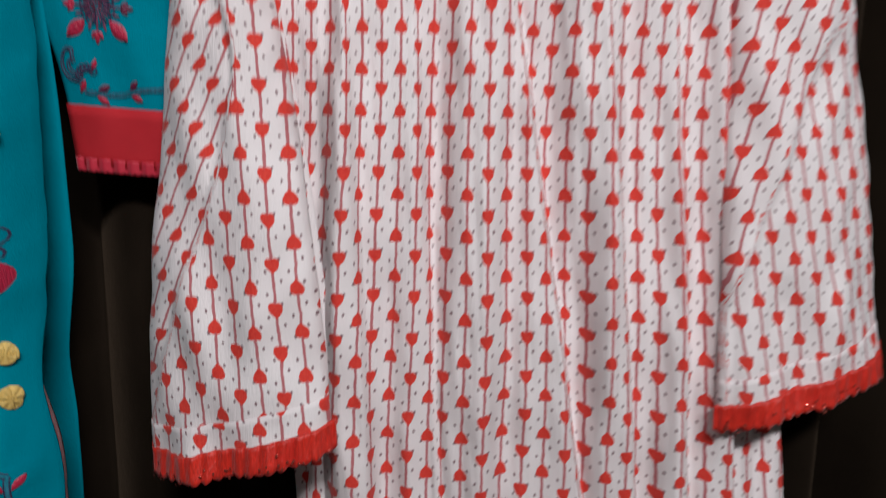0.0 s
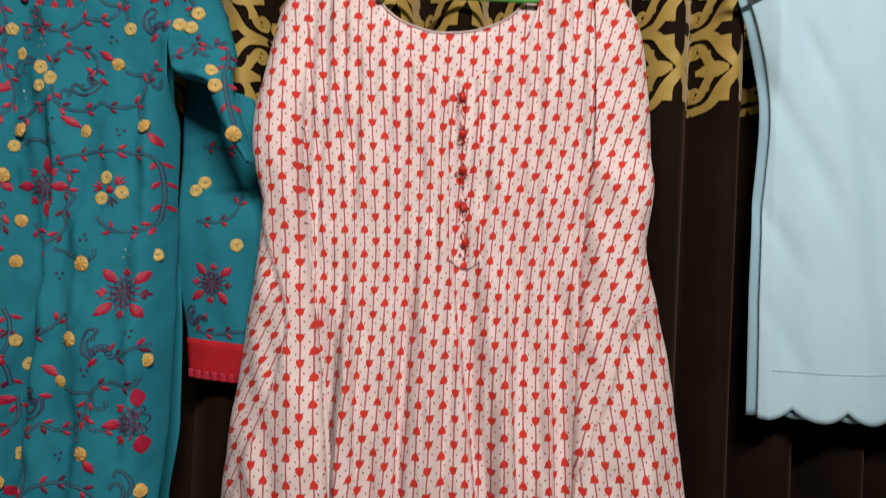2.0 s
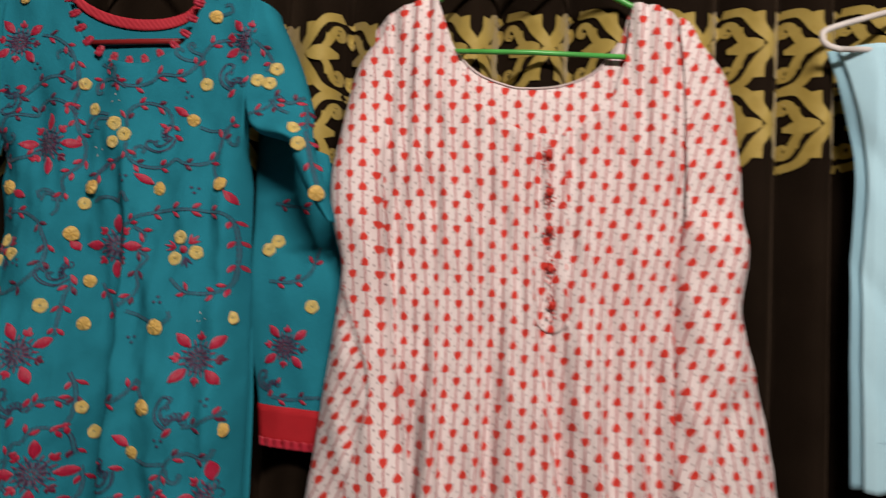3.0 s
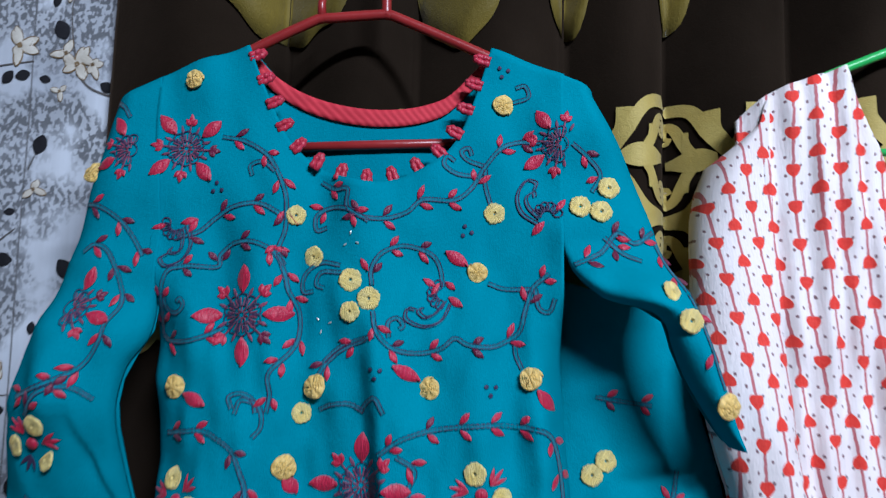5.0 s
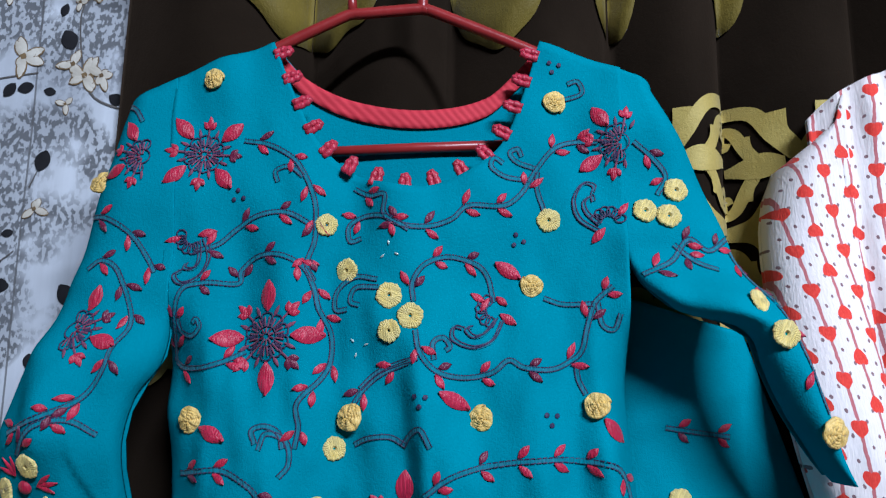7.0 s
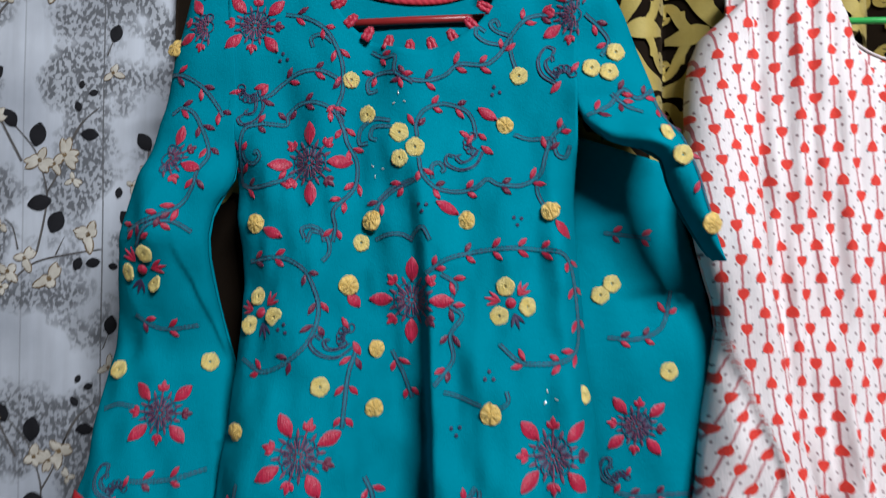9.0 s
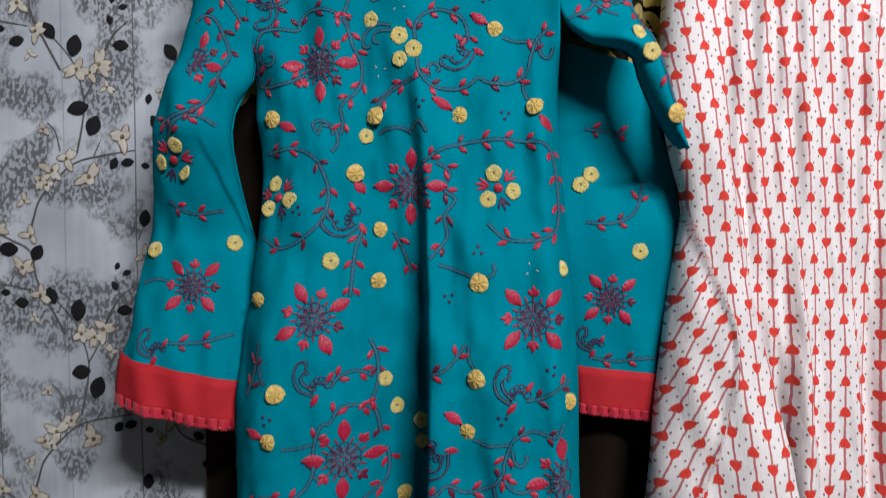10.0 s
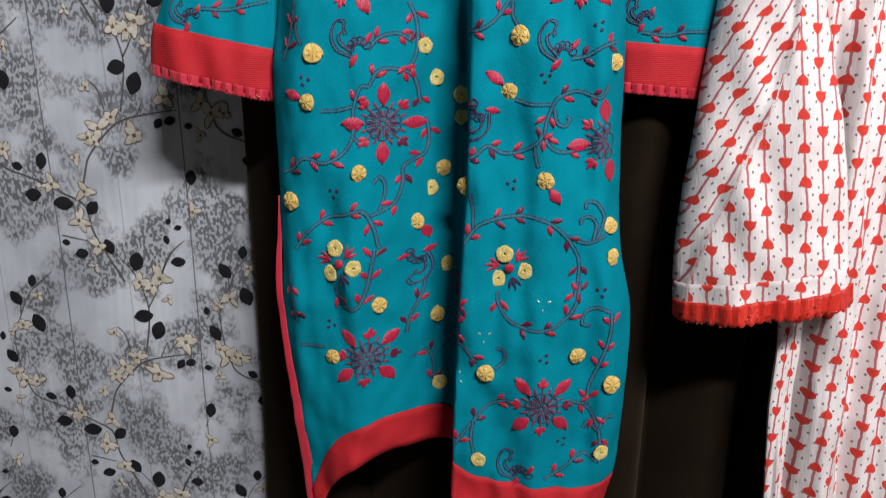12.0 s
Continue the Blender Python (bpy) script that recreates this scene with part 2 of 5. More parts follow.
# ---- mesh helpers ----
class Decal:
    """Thin appliqued or stitched shapes that follow a surface depth(x, z), collected into one mesh."""

    def __init__(self, depth, lift=0.0008):
        self.depth, self.lift = depth, lift
        self.V, self.F, self.M = [], [], []

    def put(self, x, z, up=0.0):
        self.V.append((x, self.depth(x, z) - self.lift - up, z))
        return len(self.V) - 1

    def ribbon(self, pts, width, mat=0, up=0.0, dome=0.0):
        """A strip along pts; width is a number or a function of 0..1."""
        n = len(pts)
        last = None
        for i, (x, z) in enumerate(pts):
            a, b = pts[max(i - 1, 0)], pts[min(i + 1, n - 1)]
            dx, dz = b[0] - a[0], b[1] - a[1]
            k = math.hypot(dx, dz) or 1e-6
            w = (width(i / (n - 1)) if callable(width) else width) / 2
            nx, nz = -dz / k * w, dx / k * w
            row = [self.put(x + nx, z + nz, up - dome), self.put(x, z, up), self.put(x - nx, z - nz, up - dome)]
            if last:
                for q in range(2):
                    self.F.append((last[q], last[q + 1], row[q + 1], row[q]))
                    self.M.append(mat)
            last = row

    def leaf(self, x, z, length, width, ang, mat=0, up=0.0012, sharp=0.8):
        """A pointed satin-stitch leaf from its base at (x, z) along ang (radians, 0 to the right)."""
        c, s = math.cos(ang), math.sin(ang)
        pts = [(x + c * length * k / 6, z + s * length * k / 6) for k in range(7)]
        self.ribbon(pts, lambda f: width * max(math.sin(math.pi * min(max(f, 0.02), 0.985)) ** sharp, 0.04), mat, up, up)

    def fan(self, x, z, radius, mat=0, up=0.0, n=12, core_up=0.0):
        c = self.put(x, z, up + core_up)
        ring = [self.put(x + radius(2 * math.pi * k / n) * math.cos(2 * math.pi * k / n), z + radius(2 * math.pi * k / n) * math.sin(2 * math.pi * k / n), up) for k in range(n)]
        for k in range(n):
            self.F.append((c, ring[k], ring[(k + 1) % n]))
            self.M.append(mat)

    def build(self, name, mats, parent, label=""):
        ob = from_lists(name, self.V, self.F, mats[0], parent, label)
        for m in mats[1:]:
            ob.data.materials.append(m)
        ob.data.polygons.foreach_set("material_index", self.M)
        return ob



def interp(x, pts):
    """Smooth curve through (x, value) pairs in ascending or descending x."""
    p = sorted(pts)
    xs = [a for a, _ in p]
    if x <= xs[0]:
        return p[0][1]
    if x >= xs[-1]:
        return p[-1][1]
    i = max(j for j in range(len(xs) - 1) if xs[j] <= x)

    def slope(j):
        if j == 0 or j == len(p) - 1:
            return 0 if len(p) < 2 else (p[min(j + 1, len(p) - 1)][1] - p[max(j - 1, 0)][1]) / (xs[min(j + 1, len(p) - 1)] - xs[max(j - 1, 0)])
        return (p[j + 1][1] - p[j - 1][1]) / (xs[j + 1] - xs[j - 1])

    h = xs[i + 1] - xs[i]
    f = (x - xs[i]) / h
    a, b, ma, mb = p[i][1], p[i + 1][1], slope(i) * h, slope(i + 1) * h
    return (2 * f**3 - 3 * f**2 + 1) * a + (f**3 - 2 * f**2 + f) * ma + (3 * f**2 - 2 * f**3) * b + (f**3 - f**2) * mb


def smooth(a, b, x):
    f = min(max((x - a) / (b - a), 0), 1)
    return f * f * (3 - 2 * f)


def thing(name, label, category, place=(0, 0, 0), group="", kind=""):
    ob = new(name)
    ob.empty_display_size = 0.05
    ob.location = place
    return tagged(ob, label, category, group, kind)


def from_lists(name, verts, faces, material, parent=None, label="", uvs=None, shade=True):
    me = bpy.data.meshes.new(name)
    base = parent_place(parent)
    me.from_pydata([(x - base[0], y - base[1], z - base[2]) for x, y, z in verts], [], faces)
    if uvs:
        layer = me.uv_layers.new(name="UVMap")
        for loop in me.loops:
            layer.data[loop.index].uv = uvs[loop.vertex_index]
    me.materials.append(material)
    if shade:
        me.polygons.foreach_set("use_smooth", [True] * len(me.polygons))
    me.update()
    ob = new(name, me)
    ob.parent = parent
    return tagged(ob, label)


def parent_place(p):
    v = Vector((0, 0, 0))
    while p is not None:
        v = v + Vector(p.location)
        p = p.parent
    return v


def part(name, bm, material, parent, label=""):
    me = bpy.data.meshes.new(name)
    bmesh.ops.recalc_face_normals(bm, faces=bm.faces)
    bm.to_mesh(me)
    bm.free()
    me.materials.append(material)
    me.polygons.foreach_set("use_smooth", [True] * len(me.polygons))
    base = parent_place(parent)
    me.transform(Matrix.Translation(-base))
    ob = new(name, me)
    ob.parent = parent
    return tagged(ob, label)


def box(name, x0, x1, y0, y1, z0, z1, material, parent=None, label=""):
    bm = bmesh.new()
    bmesh.ops.create_cube(bm, size=1)
    for v in bm.verts:
        v.co = ((x0 + x1) / 2 + v.co.x * (x1 - x0), (y0 + y1) / 2 + v.co.y * (y1 - y0), (z0 + z1) / 2 + v.co.z * (z1 - z0))
    bmesh.ops.bevel(bm, geom=bm.edges[:], offset=0.002, segments=1, affect="EDGES")
    ob = part(name, bm, material, parent, label)
    ob.data.polygons.foreach_set("use_smooth", [False] * len(ob.data.polygons))
    return ob


def tube(points, radius, sides=10, closed=False):
    """A round bar along the points, as a bmesh."""
    bm = bmesh.new()
    P = [Vector(p) for p in points]
    rings = []
    n = len(P)
    for i, p in enumerate(P):
        d = (P[(i + 1) % n] - P[i - 1]) if closed else (P[min(i + 1, n - 1)] - P[max(i - 1, 0)])
        d.normalize()
        a = d.cross(Vector((0, 1, 0.02))).normalized()
        b = d.cross(a)
        r = radius(i / max(n - 1, 1)) if callable(radius) else radius
        rings.append([bm.verts.new(p + r * (math.cos(q) * a + math.sin(q) * b)) for q in (2 * math.pi * k / sides for k in range(sides))])
    for i in range(n if closed else n - 1):
        A, B = rings[i], rings[(i + 1) % n]
        for k in range(sides):
            bm.faces.new((A[k], A[(k + 1) % sides], B[(k + 1) % sides], B[k]))
    if not closed:
        bm.faces.new(rings[0])
        bm.faces.new(rings[-1][::-1])
    return bm


def curve_through(pts, n=8, closed=False):
    """Points on a smooth curve through pts (tuples of any length)."""
    out, P, m = [], [np.array(p, float) for p in pts], len(pts)
    for i in range(m if closed else m - 1):
        p1, p2 = P[i], P[(i + 1) % m]
        p0 = P[i - 1] if (closed or i > 0) else 2 * p1 - p2
        p3 = P[(i + 2) % m] if (closed or i + 2 < m) else 2 * p2 - p1
        for k in range(n):
            f = k / n
            out.append(tuple(0.5 * (2 * p1 + (p2 - p0) * f + (2 * p0 - 5 * p1 + 4 * p2 - p3) * f**2 + (3 * p1 - p0 - 3 * p2 + p3) * f**3)))
    if not closed:
        out.append(tuple(P[-1]))
    return out


class Cloth:
    """A hanging piece of cloth: left(z), right(z) edges, bottom(s) and top(s) edges, front depth(x, z); s runs 0..1 across."""

    def __init__(self, left, right, bottom, top, depth, cols=90, rows=110, slant=None):
        self.left, self.right, self.bottom, self.top, self.depth = left, right, bottom, top, depth
        self.cols, self.rows = cols, rows

    def at(self, s, t):
        z = self.bottom(s) + (self.top(s) - self.bottom(s)) * t
        l, r = self.left(z), self.right(z)
        x = l + (r - l) * s
        return x, self.depth(x, z), z

    def build(self, name, material, parent, label="", thick=0.0012, t0=0.0, t1=1.0, lift=0.0, uv=None, rows=None):
        nr, nc = rows or self.rows, self.cols
        V, U = [], []
        for j in range(nr + 1):
            t = t0 + (t1 - t0) * j / nr
            run, last = 0.0, None
            for i in range(nc + 1):
                s = i / nc
                x, y, z = self.at(s, t)
                if last is not None:
                    run += math.hypot(x - last[0], 0.55 * (y - last[1]))
                last = (x, y)
                V.append((x, y - lift, z))
                U.append(uv(s, x, z, run) if uv else (run, z))
        n = len(V)
        back = [(x, y + thick, z) for x, y, z in V]
        F = []
        w = nc + 1
        for j in range(nr):
            for i in range(nc):
                a = j * w + i
                F.append((a, a + 1, a + 1 + w, a + w))
                F.append((n + a, n + a + w, n + a + 1 + w, n + a + 1))
        rim = [i for i in range(w)] + [j * w + nc for j in range(1, nr + 1)] + [nr * w + i for i in range(nc - 1, -1, -1)] + [j * w for j in range(nr - 1, 0, -1)]
        for k in range(len(rim)):
            a, b = rim[k], rim[(k + 1) % len(rim)]
            F.append((b, a, n + a, n + b))
        return from_lists(name, V + back, F, material, parent, label, U + U)


# ---- the room ----
box("wall_back", -2.3, 1.9, 0.775, 0.925, 0, 2.8, WALLPAPER)
box("wall_left", -2.45, -2.3, -2.8, 0.925, 0, 2.8, PLASTER)
box("wall_right", 1.9, 2.05, -2.8, 0.925, 0, 2.8, PLASTER)
box("wall_front", -2.45, 2.05, -2.95, -2.8, 0, 2.8, PLASTER)
box("floor", -2.45, 2.05, -2.95, 0.925, -0.15, 0, FLOOR_TILE)
box("ceiling", -2.45, 2.05, -2.95, 0.925, 2.8, 2.95, PLASTER)
for o in list(scene.objects):
    if o.type == "MESH":
        tagged(o, kind="structure")
tagged(bpy.data.objects["wall_back"], "grey plank-look wallpaper printed with blossom branches", "wall")
tagged(bpy.data.objects["floor"], "plain beige tiled floor below the garments", "floor")

# ---- curtain ----
CURTAIN_X0, CURTAIN_X1 = -0.803, 1.25
FOLDS = [-0.812, -0.62, -0.487, -0.337, -0.236, -0.115, -0.017, 0.086, 0.19, 0.30, 0.387, 0.465, 0.56, 0.66, 0.75, 0.85, 0.94, 1.04, 1.13, 1.26]


def curtain_depth(x, z):
    """Organ-pipe pleats: rounded crests that drop steeply into dark valleys."""
    k = max(i for i in range(len(FOLDS) - 1) if FOLDS[i] <= x or i == 0)
    f = min(max((x - FOLDS[k]) / (FOLDS[k + 1] - FOLDS[k]), 0), 1)
    best = math.sin(math.pi * f**1.5) ** 0.6 if 0 < f < 1 else 0
    y = 0.766 - 0.062 * best
    return y + 0.004 * math.sin(9 * x + 2.3 * z) + 0.002 * math.sin(31 * x - 3 * z)


curtain = thing("curtain", "dark brown velvet curtain in pleats with gold damask band", "curtain", (0.2, 0.72, 0.02))
curtain_cloth = Cloth(lambda z: CURTAIN_X0 + 0.035 * smooth(1.9, 0.7, z), lambda z: CURTAIN_X1, lambda s: 0.03, lambda s: 2.17, curtain_depth, cols=420, rows=40)
curtain_cloth.build("drape", VELVET, curtain, thick=0.002)
rod = thing("curtain_rod", "thin dark steel curtain rod above the garments", "curtain rod", (0.2, 0.655, 2.03))
part("rail", tube([(-0.74, 0.655, 2.03), (1.3, 0.655, 2.03)], 0.006), STEEL, rod)
part("rail", tube([(-0.74, 0.73, 2.17), (1.3, 0.73, 2.17)], 0.01), STEEL, rod)
for x in (-0.79, 1.29):
    part("bracket", tube([(x, 0.777, 2.17), (x, 0.72, 2.17), (x, 0.66, 2.10), (x, 0.655, 2.03)], 0.007), STEEL, rod)

# ---- teal kurta ----
teal = thing("kurta", "teal embroidered cotton kurta with coral bands on a red hanger", "kurta", (-0.51, 0.64, 0.85))
T_LEFT = [(1.90, -0.705), (1.75, -0.700), (1.60, -0.692), (1.55, -0.684), (1.45, -0.682), (1.28, -0.696), (1.20, -0.693), (1.116, -0.687), (1.0, -0.682), (0.896, -0.667), (0.80, -0.656), (0.74, -0.650)]
T_RIGHT = [(1.90, -0.350), (1.71, -0.350), (1.594, -0.345), (1.473, -0.335), (1.33, -0.322), (1.19, -0.318), (1.10, -0.314), (1.03, -0.299), (0.93, -0.298), (0.85, -0.300), (0.78, -0.312)]
T_BASE = [(1.9, 0.650), (1.75, 0.641), (1.66, 0.636), (1.57, 0.626), (1.5, 0.618), (1.4, 0.599), (1.3, 0.580), (1.2, 0.570), (1.08, 0.553), (0.95, 0.548), (0.78, 0.548)]
T_LIP = [(1.75, -0.520), (1.58, -0.499), (1.47, -0.490), (1.2, -0.483), (1.0, -0.487), (0.8, -0.489)]


def teal_depth(x, z):
    l, r = interp(z, T_LEFT), interp(z, T_RIGHT)
    f = (x - l) / (r - l) * 2 - 1
    y = interp(z, T_BASE)
    grow = smooth(1.72, 1.15, z)
    # knife pleat: the cloth slopes back from the left and ends under a sharp lip
    d = interp(z, T_LIP) - x
    y += 0.085 * grow * smooth(0.118, 0.006, d) * smooth(-0.004, 0.003 + 0.010 * smooth(1.2, 1.6, z), d)
    y += 0.003 * math.sin(x * 95 + 1.5 * math.sin(z * 5)) * grow
    y += 0.005 * noise.noise(Vector((x * 48 + z * 4, z * 5, 12.0))) * smooth(1.78, 1.45, z)
    y += 0.012 * noise.noise(Vector((x * 17, z * 2.6, 1.0))) + 0.008 * noise.noise(Vector((x * 26 + z * 9, z * 14 - x * 6, 4.0)))
    y += 0.0030 * noise.noise(Vector((x * 60 - z * 22, z * 34 + x * 20, 9.0))) * smooth(1.80, 1.6, z)
    y += 0.035 * smooth(1.69, 1.62, z) * max(0, -f - 0.72) ** 1.6 / 0.28**1.6
    y += (0.034 + 0.02 * smooth(1.05, 1.2, z)) * smooth(1.69, 1.60, z) * max(0, f - 0.82) ** 1.8 / 0.18**1.8
    return y


T_NECK = [(-0.626, 1.884), (-0.608, 1.840), (-0.588, 1.800), (-0.566, 1.778), (-0.539, 1.765), (-0.51, 1.760), (-0.480, 1.768), (-0.455, 1.784), (-0.438, 1.806), (-0.426, 1.838), (-0.413, 1.884)]


def teal_top(x):
    if x < -0.626:
        return interp(x, [(-0.76, 1.828), (-0.70, 1.856), (-0.626, 1.884)])
    if x > -0.413:
        return interp(x, [(-0.413, 1.884), (-0.364, 1.866), (-0.30, 1.84)])
    return interp(x, T_NECK)


def teal_hem(x):
    return interp(x, [(-0.665, 0.730), (-0.631, 0.800), (-0.605, 0.830), (-0.570, 0.846), (-0.530, 0.842), (-0.4945, 0.832), (-0.4885, 0.805), (-0.44, 0.790), (-0.389, 0.786), (-0.34, 0.787), (-0.30, 0.791)])


tl, tr = lambda z: interp(z, T_LEFT), lambda z: interp(z, T_RIGHT)
teal_front = Cloth(tl, tr, lambda s: teal_hem(-0.660 + 0.348 * s), lambda s: teal_top(-0.705 + 0.355 * s), teal_depth, cols=130, rows=150)
BAND = 0.045
teal_front.build("front_panel", TEAL, teal)
# coral hem band, a little proud of the cloth
hem_band = Cloth(tl, tr, lambda s: teal_hem(-0.660 + 0.348 * s) - 0.001, lambda s: teal_hem(-0.660 + 0.348 * s) + BAND, teal_depth, cols=130, rows=6)
hem_band.build("hem_band", CORAL_BAND, teal, "coral silk hem band", lift=0.002)
# back panel with a shallower neck
T_BACKNECK = [(-0.63, 1.886), (-0.603, 1.857), (-0.56, 1.836), (-0.505, 1.828), (-0.455, 1.839), (-0.428, 1.864), (-0.41, 1.886)]


def teal_back_top(x):
    return teal_top(x) if x < -0.63 or x > -0.41 else interp(x, T_BACKNECK)


def teal_back_depth(x, z):
    return interp(z, [(1.90, 0.662), (1.8, 0.666), (1.5, 0.676), (0.8, 0.678)]) + 0.002 * math.sin(40 * x)


teal_back = Cloth(lambda z: tl(z) + 0.004 + 0.012 * smooth(1.2, 1.0, z), lambda z: tr(z) - 0.004 - 0.028 * smooth(1.2, 1.0, z), lambda s: 0.87, lambda s: teal_back_top(-0.705 + 0.355 * s), teal_back_depth, cols=90, rows=90)
teal_back.build("back_panel", TEAL, teal)
neck_binding = Cloth(lambda z: -0.628, lambda z: -0.411, lambda s: interp(-0.628 + 0.217 * s, T_BACKNECK) - 0.013, lambda s: interp(-0.628 + 0.217 * s, T_BACKNECK) + 0.002, teal_back_depth, cols=60, rows=4)
neck_binding.build("neck_binding", CORAL_RIB, teal, "coral silk back neck binding", lift=0.003)
# slit binding along the open side
slit = Cloth(lambda z: tl(z) + 0.002 - 0.006 * smooth(1.15, 1.05, z) - 0.005 * smooth(1.0, 0.8, z), lambda z: tl(z) + 0.003, lambda s: 0.745, lambda s: 1.14, lambda x, z: teal_depth(tl(z) + 0.012, z) + 0.004, cols=4, rows=40)
slit_r = Cloth(lambda z: tr(z) - 0.010, lambda z: tr(z) - 0.001, lambda s: 0.83, lambda s: 1.17, lambda x, z: teal_depth(tr(z) - 0.001, z) + 0.003 + 2.4 * (tr(z) - 0.001 - x) * smooth(1.17, 1.05, z), cols=4, rows=40)
slit_r.build("slit_binding", CORAL, teal, "coral slit binding")
slit.build("slit_binding", CORAL, teal, "coral slit binding")


def sleeve(parent, outer, inner, base, lean, puff, name, material, label="", uv=None, zbot=None, ztop=None, phase=0.0, crease=0.0042, cols=40, rows=90, side=1, joined=9.0, body=None, blend=0.05, crease_line=None):
    """A flattened sleeve: a rounded front between its outer and inner edges, closed behind."""
    lo, hi = zbot or (lambda s: 1.25), ztop

    def depth(x, z):
        a, b = interp(z, outer), interp(z, inner)
        f = (x - min(a, b)) / max(abs(b - a), 1e-4) * 2 - 1
        f = min(max(f, -1), 1)
        y = interp(z, base) - puff * math.sqrt(max(0, 1 - f * f)) + lean * f * smooth(1.5, 1.15, z)
        if crease_line:
            xc, sign, drop = crease_line(z)
            y += drop * smooth(0.0, 0.006, sign * (xc - x))
        if z > joined and body:
            # above the armpit the sleeve runs on from the body's shoulder without a step
            g = max(0.0, -f * side)
            k = smooth(joined, joined + blend, z)
            y += k * (body(x, z) - 0.001 + puff * 1.2 * (1 - math.sqrt(max(0, 1 - g * g))) - y)
        amp = crease * (1 - 0.85 * smooth(joined - 0.02, joined + 0.06, z))
        y += 2.2 * amp * noise.noise(Vector((x * 30 + z * 9, z * 7 - x * 5, phase))) + amp * noise.noise(Vector((x * 45 - z * 14, z * 22, phase + 3)))
        return y

    L, R = (outer, inner) if side > 0 else (inner, outer)
    c = Cloth(lambda z: interp(z, L), lambda z: interp(z, R), lo, hi, depth, cols=cols, rows=rows)
    c.build(name, material, parent, label, uv=uv, thick=0.002)
    back = Cloth(lambda z: interp(z, L), lambda z: interp(z, R), lambda s: lo(s) + 0.004, hi, lambda x, z: max(c.depth(x, z) + 0.006, interp(z, base) + 0.005), cols=16, rows=30)
    back.build(name + "_back", material, parent, uv=uv)
    return c


teal_shoulder = lambda x, z: teal_depth(min(max(x, tl(z) + 0.010), tr(z) - 0.010), z)
TL_OUT = [(1.832, -0.748), (1.815, -0.753), (1.778, -0.760), (1.71, -0.773), (1.63, -0.789), (1.59, -0.796), (1.52, -0.812), (1.477, -0.818), (1.40, -0.829), (1.346, -0.832), (1.31, -0.839), (1.24, -0.842)]
TL_IN = [(1.855, -0.703), (1.75, -0.693), (1.66, -0.690), (1.625, -0.692), (1.60, -0.706), (1.555, -0.712), (1.50, -0.707), (1.45, -0.696), (1.42, -0.689), (1.34, -0.689), (1.23, -0.698)]
TL_BASE = [(1.84, 0.665), (1.65, 0.646), (1.575, 0.634), (1.52, 0.655), (1.45, 0.672), (1.38, 0.660), (1.30, 0.638), (1.24, 0.634)]
elbow_fold = lambda z: (interp(z, [(1.56, -0.738), (1.445, -0.694)]), 1, 0.006 * smooth(1.575, 1.55, z) * smooth(1.43, 1.46, z))
cuffl = lambda s: 1.270 - 0.027 * s
tsl = sleeve(teal, TL_OUT, TL_IN, TL_BASE, 0, 0.026, "sleeve", TEAL, zbot=cuffl, ztop=lambda s: 1.831 + 0.0225 * s, side=1, joined=1.63, body=teal_shoulder, cols=60, crease_line=elbow_fold)
cuff = Cloth(lambda z: interp(z, TL_OUT) - 0.002, lambda z: interp(z, TL_IN), lambda s: cuffl(s) - 0.001, lambda s: cuffl(s) + 0.050, tsl.depth, cols=30, rows=5)
cuff_l = cuff.build("cuff", CORAL_BAND, teal, "coral silk cuff with sequinned lace edge", lift=0.003)

TR_OUT = [(1.846, -0.322), (1.789, -0.293), (1.729, -0.270), (1.671, -0.253), (1.64, -0.244), (1.60, -0.230), (1.555, -0.216)]
TR_IN = [(1.858, -0.352), (1.75, -0.351), (1.70, -0.347), (1.668, -0.322), (1.656, -0.282), (1.63, -0.270), (1.60, -0.256), (1.57, -0.236), (1.55, -0.219)]
TR_BASE = [(1.85, 0.656), (1.7, 0.632), (1.66, 0.612), (1.60, 0.614), (1.55, 0.622)]
tsr = sleeve(teal, TR_OUT, TR_IN, TR_BASE, 0, 0.024, "sleeve", TEAL, zbot=lambda s: 1.555, ztop=lambda s: 1.861 - 0.013 * s, side=-1, phase=1.0, joined=1.67, body=teal_shoulder)
TR2_L = [(1.70, -0.348), (1.55, -0.346), (1.40, -0.338), (1.33, -0.322), (1.24, -0.312)]
TR2_R = [(1.70, -0.262), (1.62, -0.236), (1.5, -0.205), (1.24, -0.19)]
cuffr = lambda s: 1.262 - 0.008 * s
tsr2 = sleeve(teal, TR2_R, TR2_L, [(1.7, 0.698), (1.55, 0.695), (1.45, 0.678), (1.24, 0.684)], 0, 0.010, "lower_sleeve", TEAL, zbot=cuffr, ztop=lambda s: 1.688 - 0.030 * s, side=-1, phase=2.0, crease=0.0015)
cuff = Cloth(lambda z: interp(z, TR2_L), lambda z: interp(z, TR2_R) + 0.002, lambda s: cuffr(s) - 0.001, lambda s: cuffr(s) + 0.050, tsr2.depth, cols=20, rows=5)
cuff_r = cuff.build("cuff", CORAL_BAND, teal, "coral silk cuff with sequinned lace edge", lift=0.003)

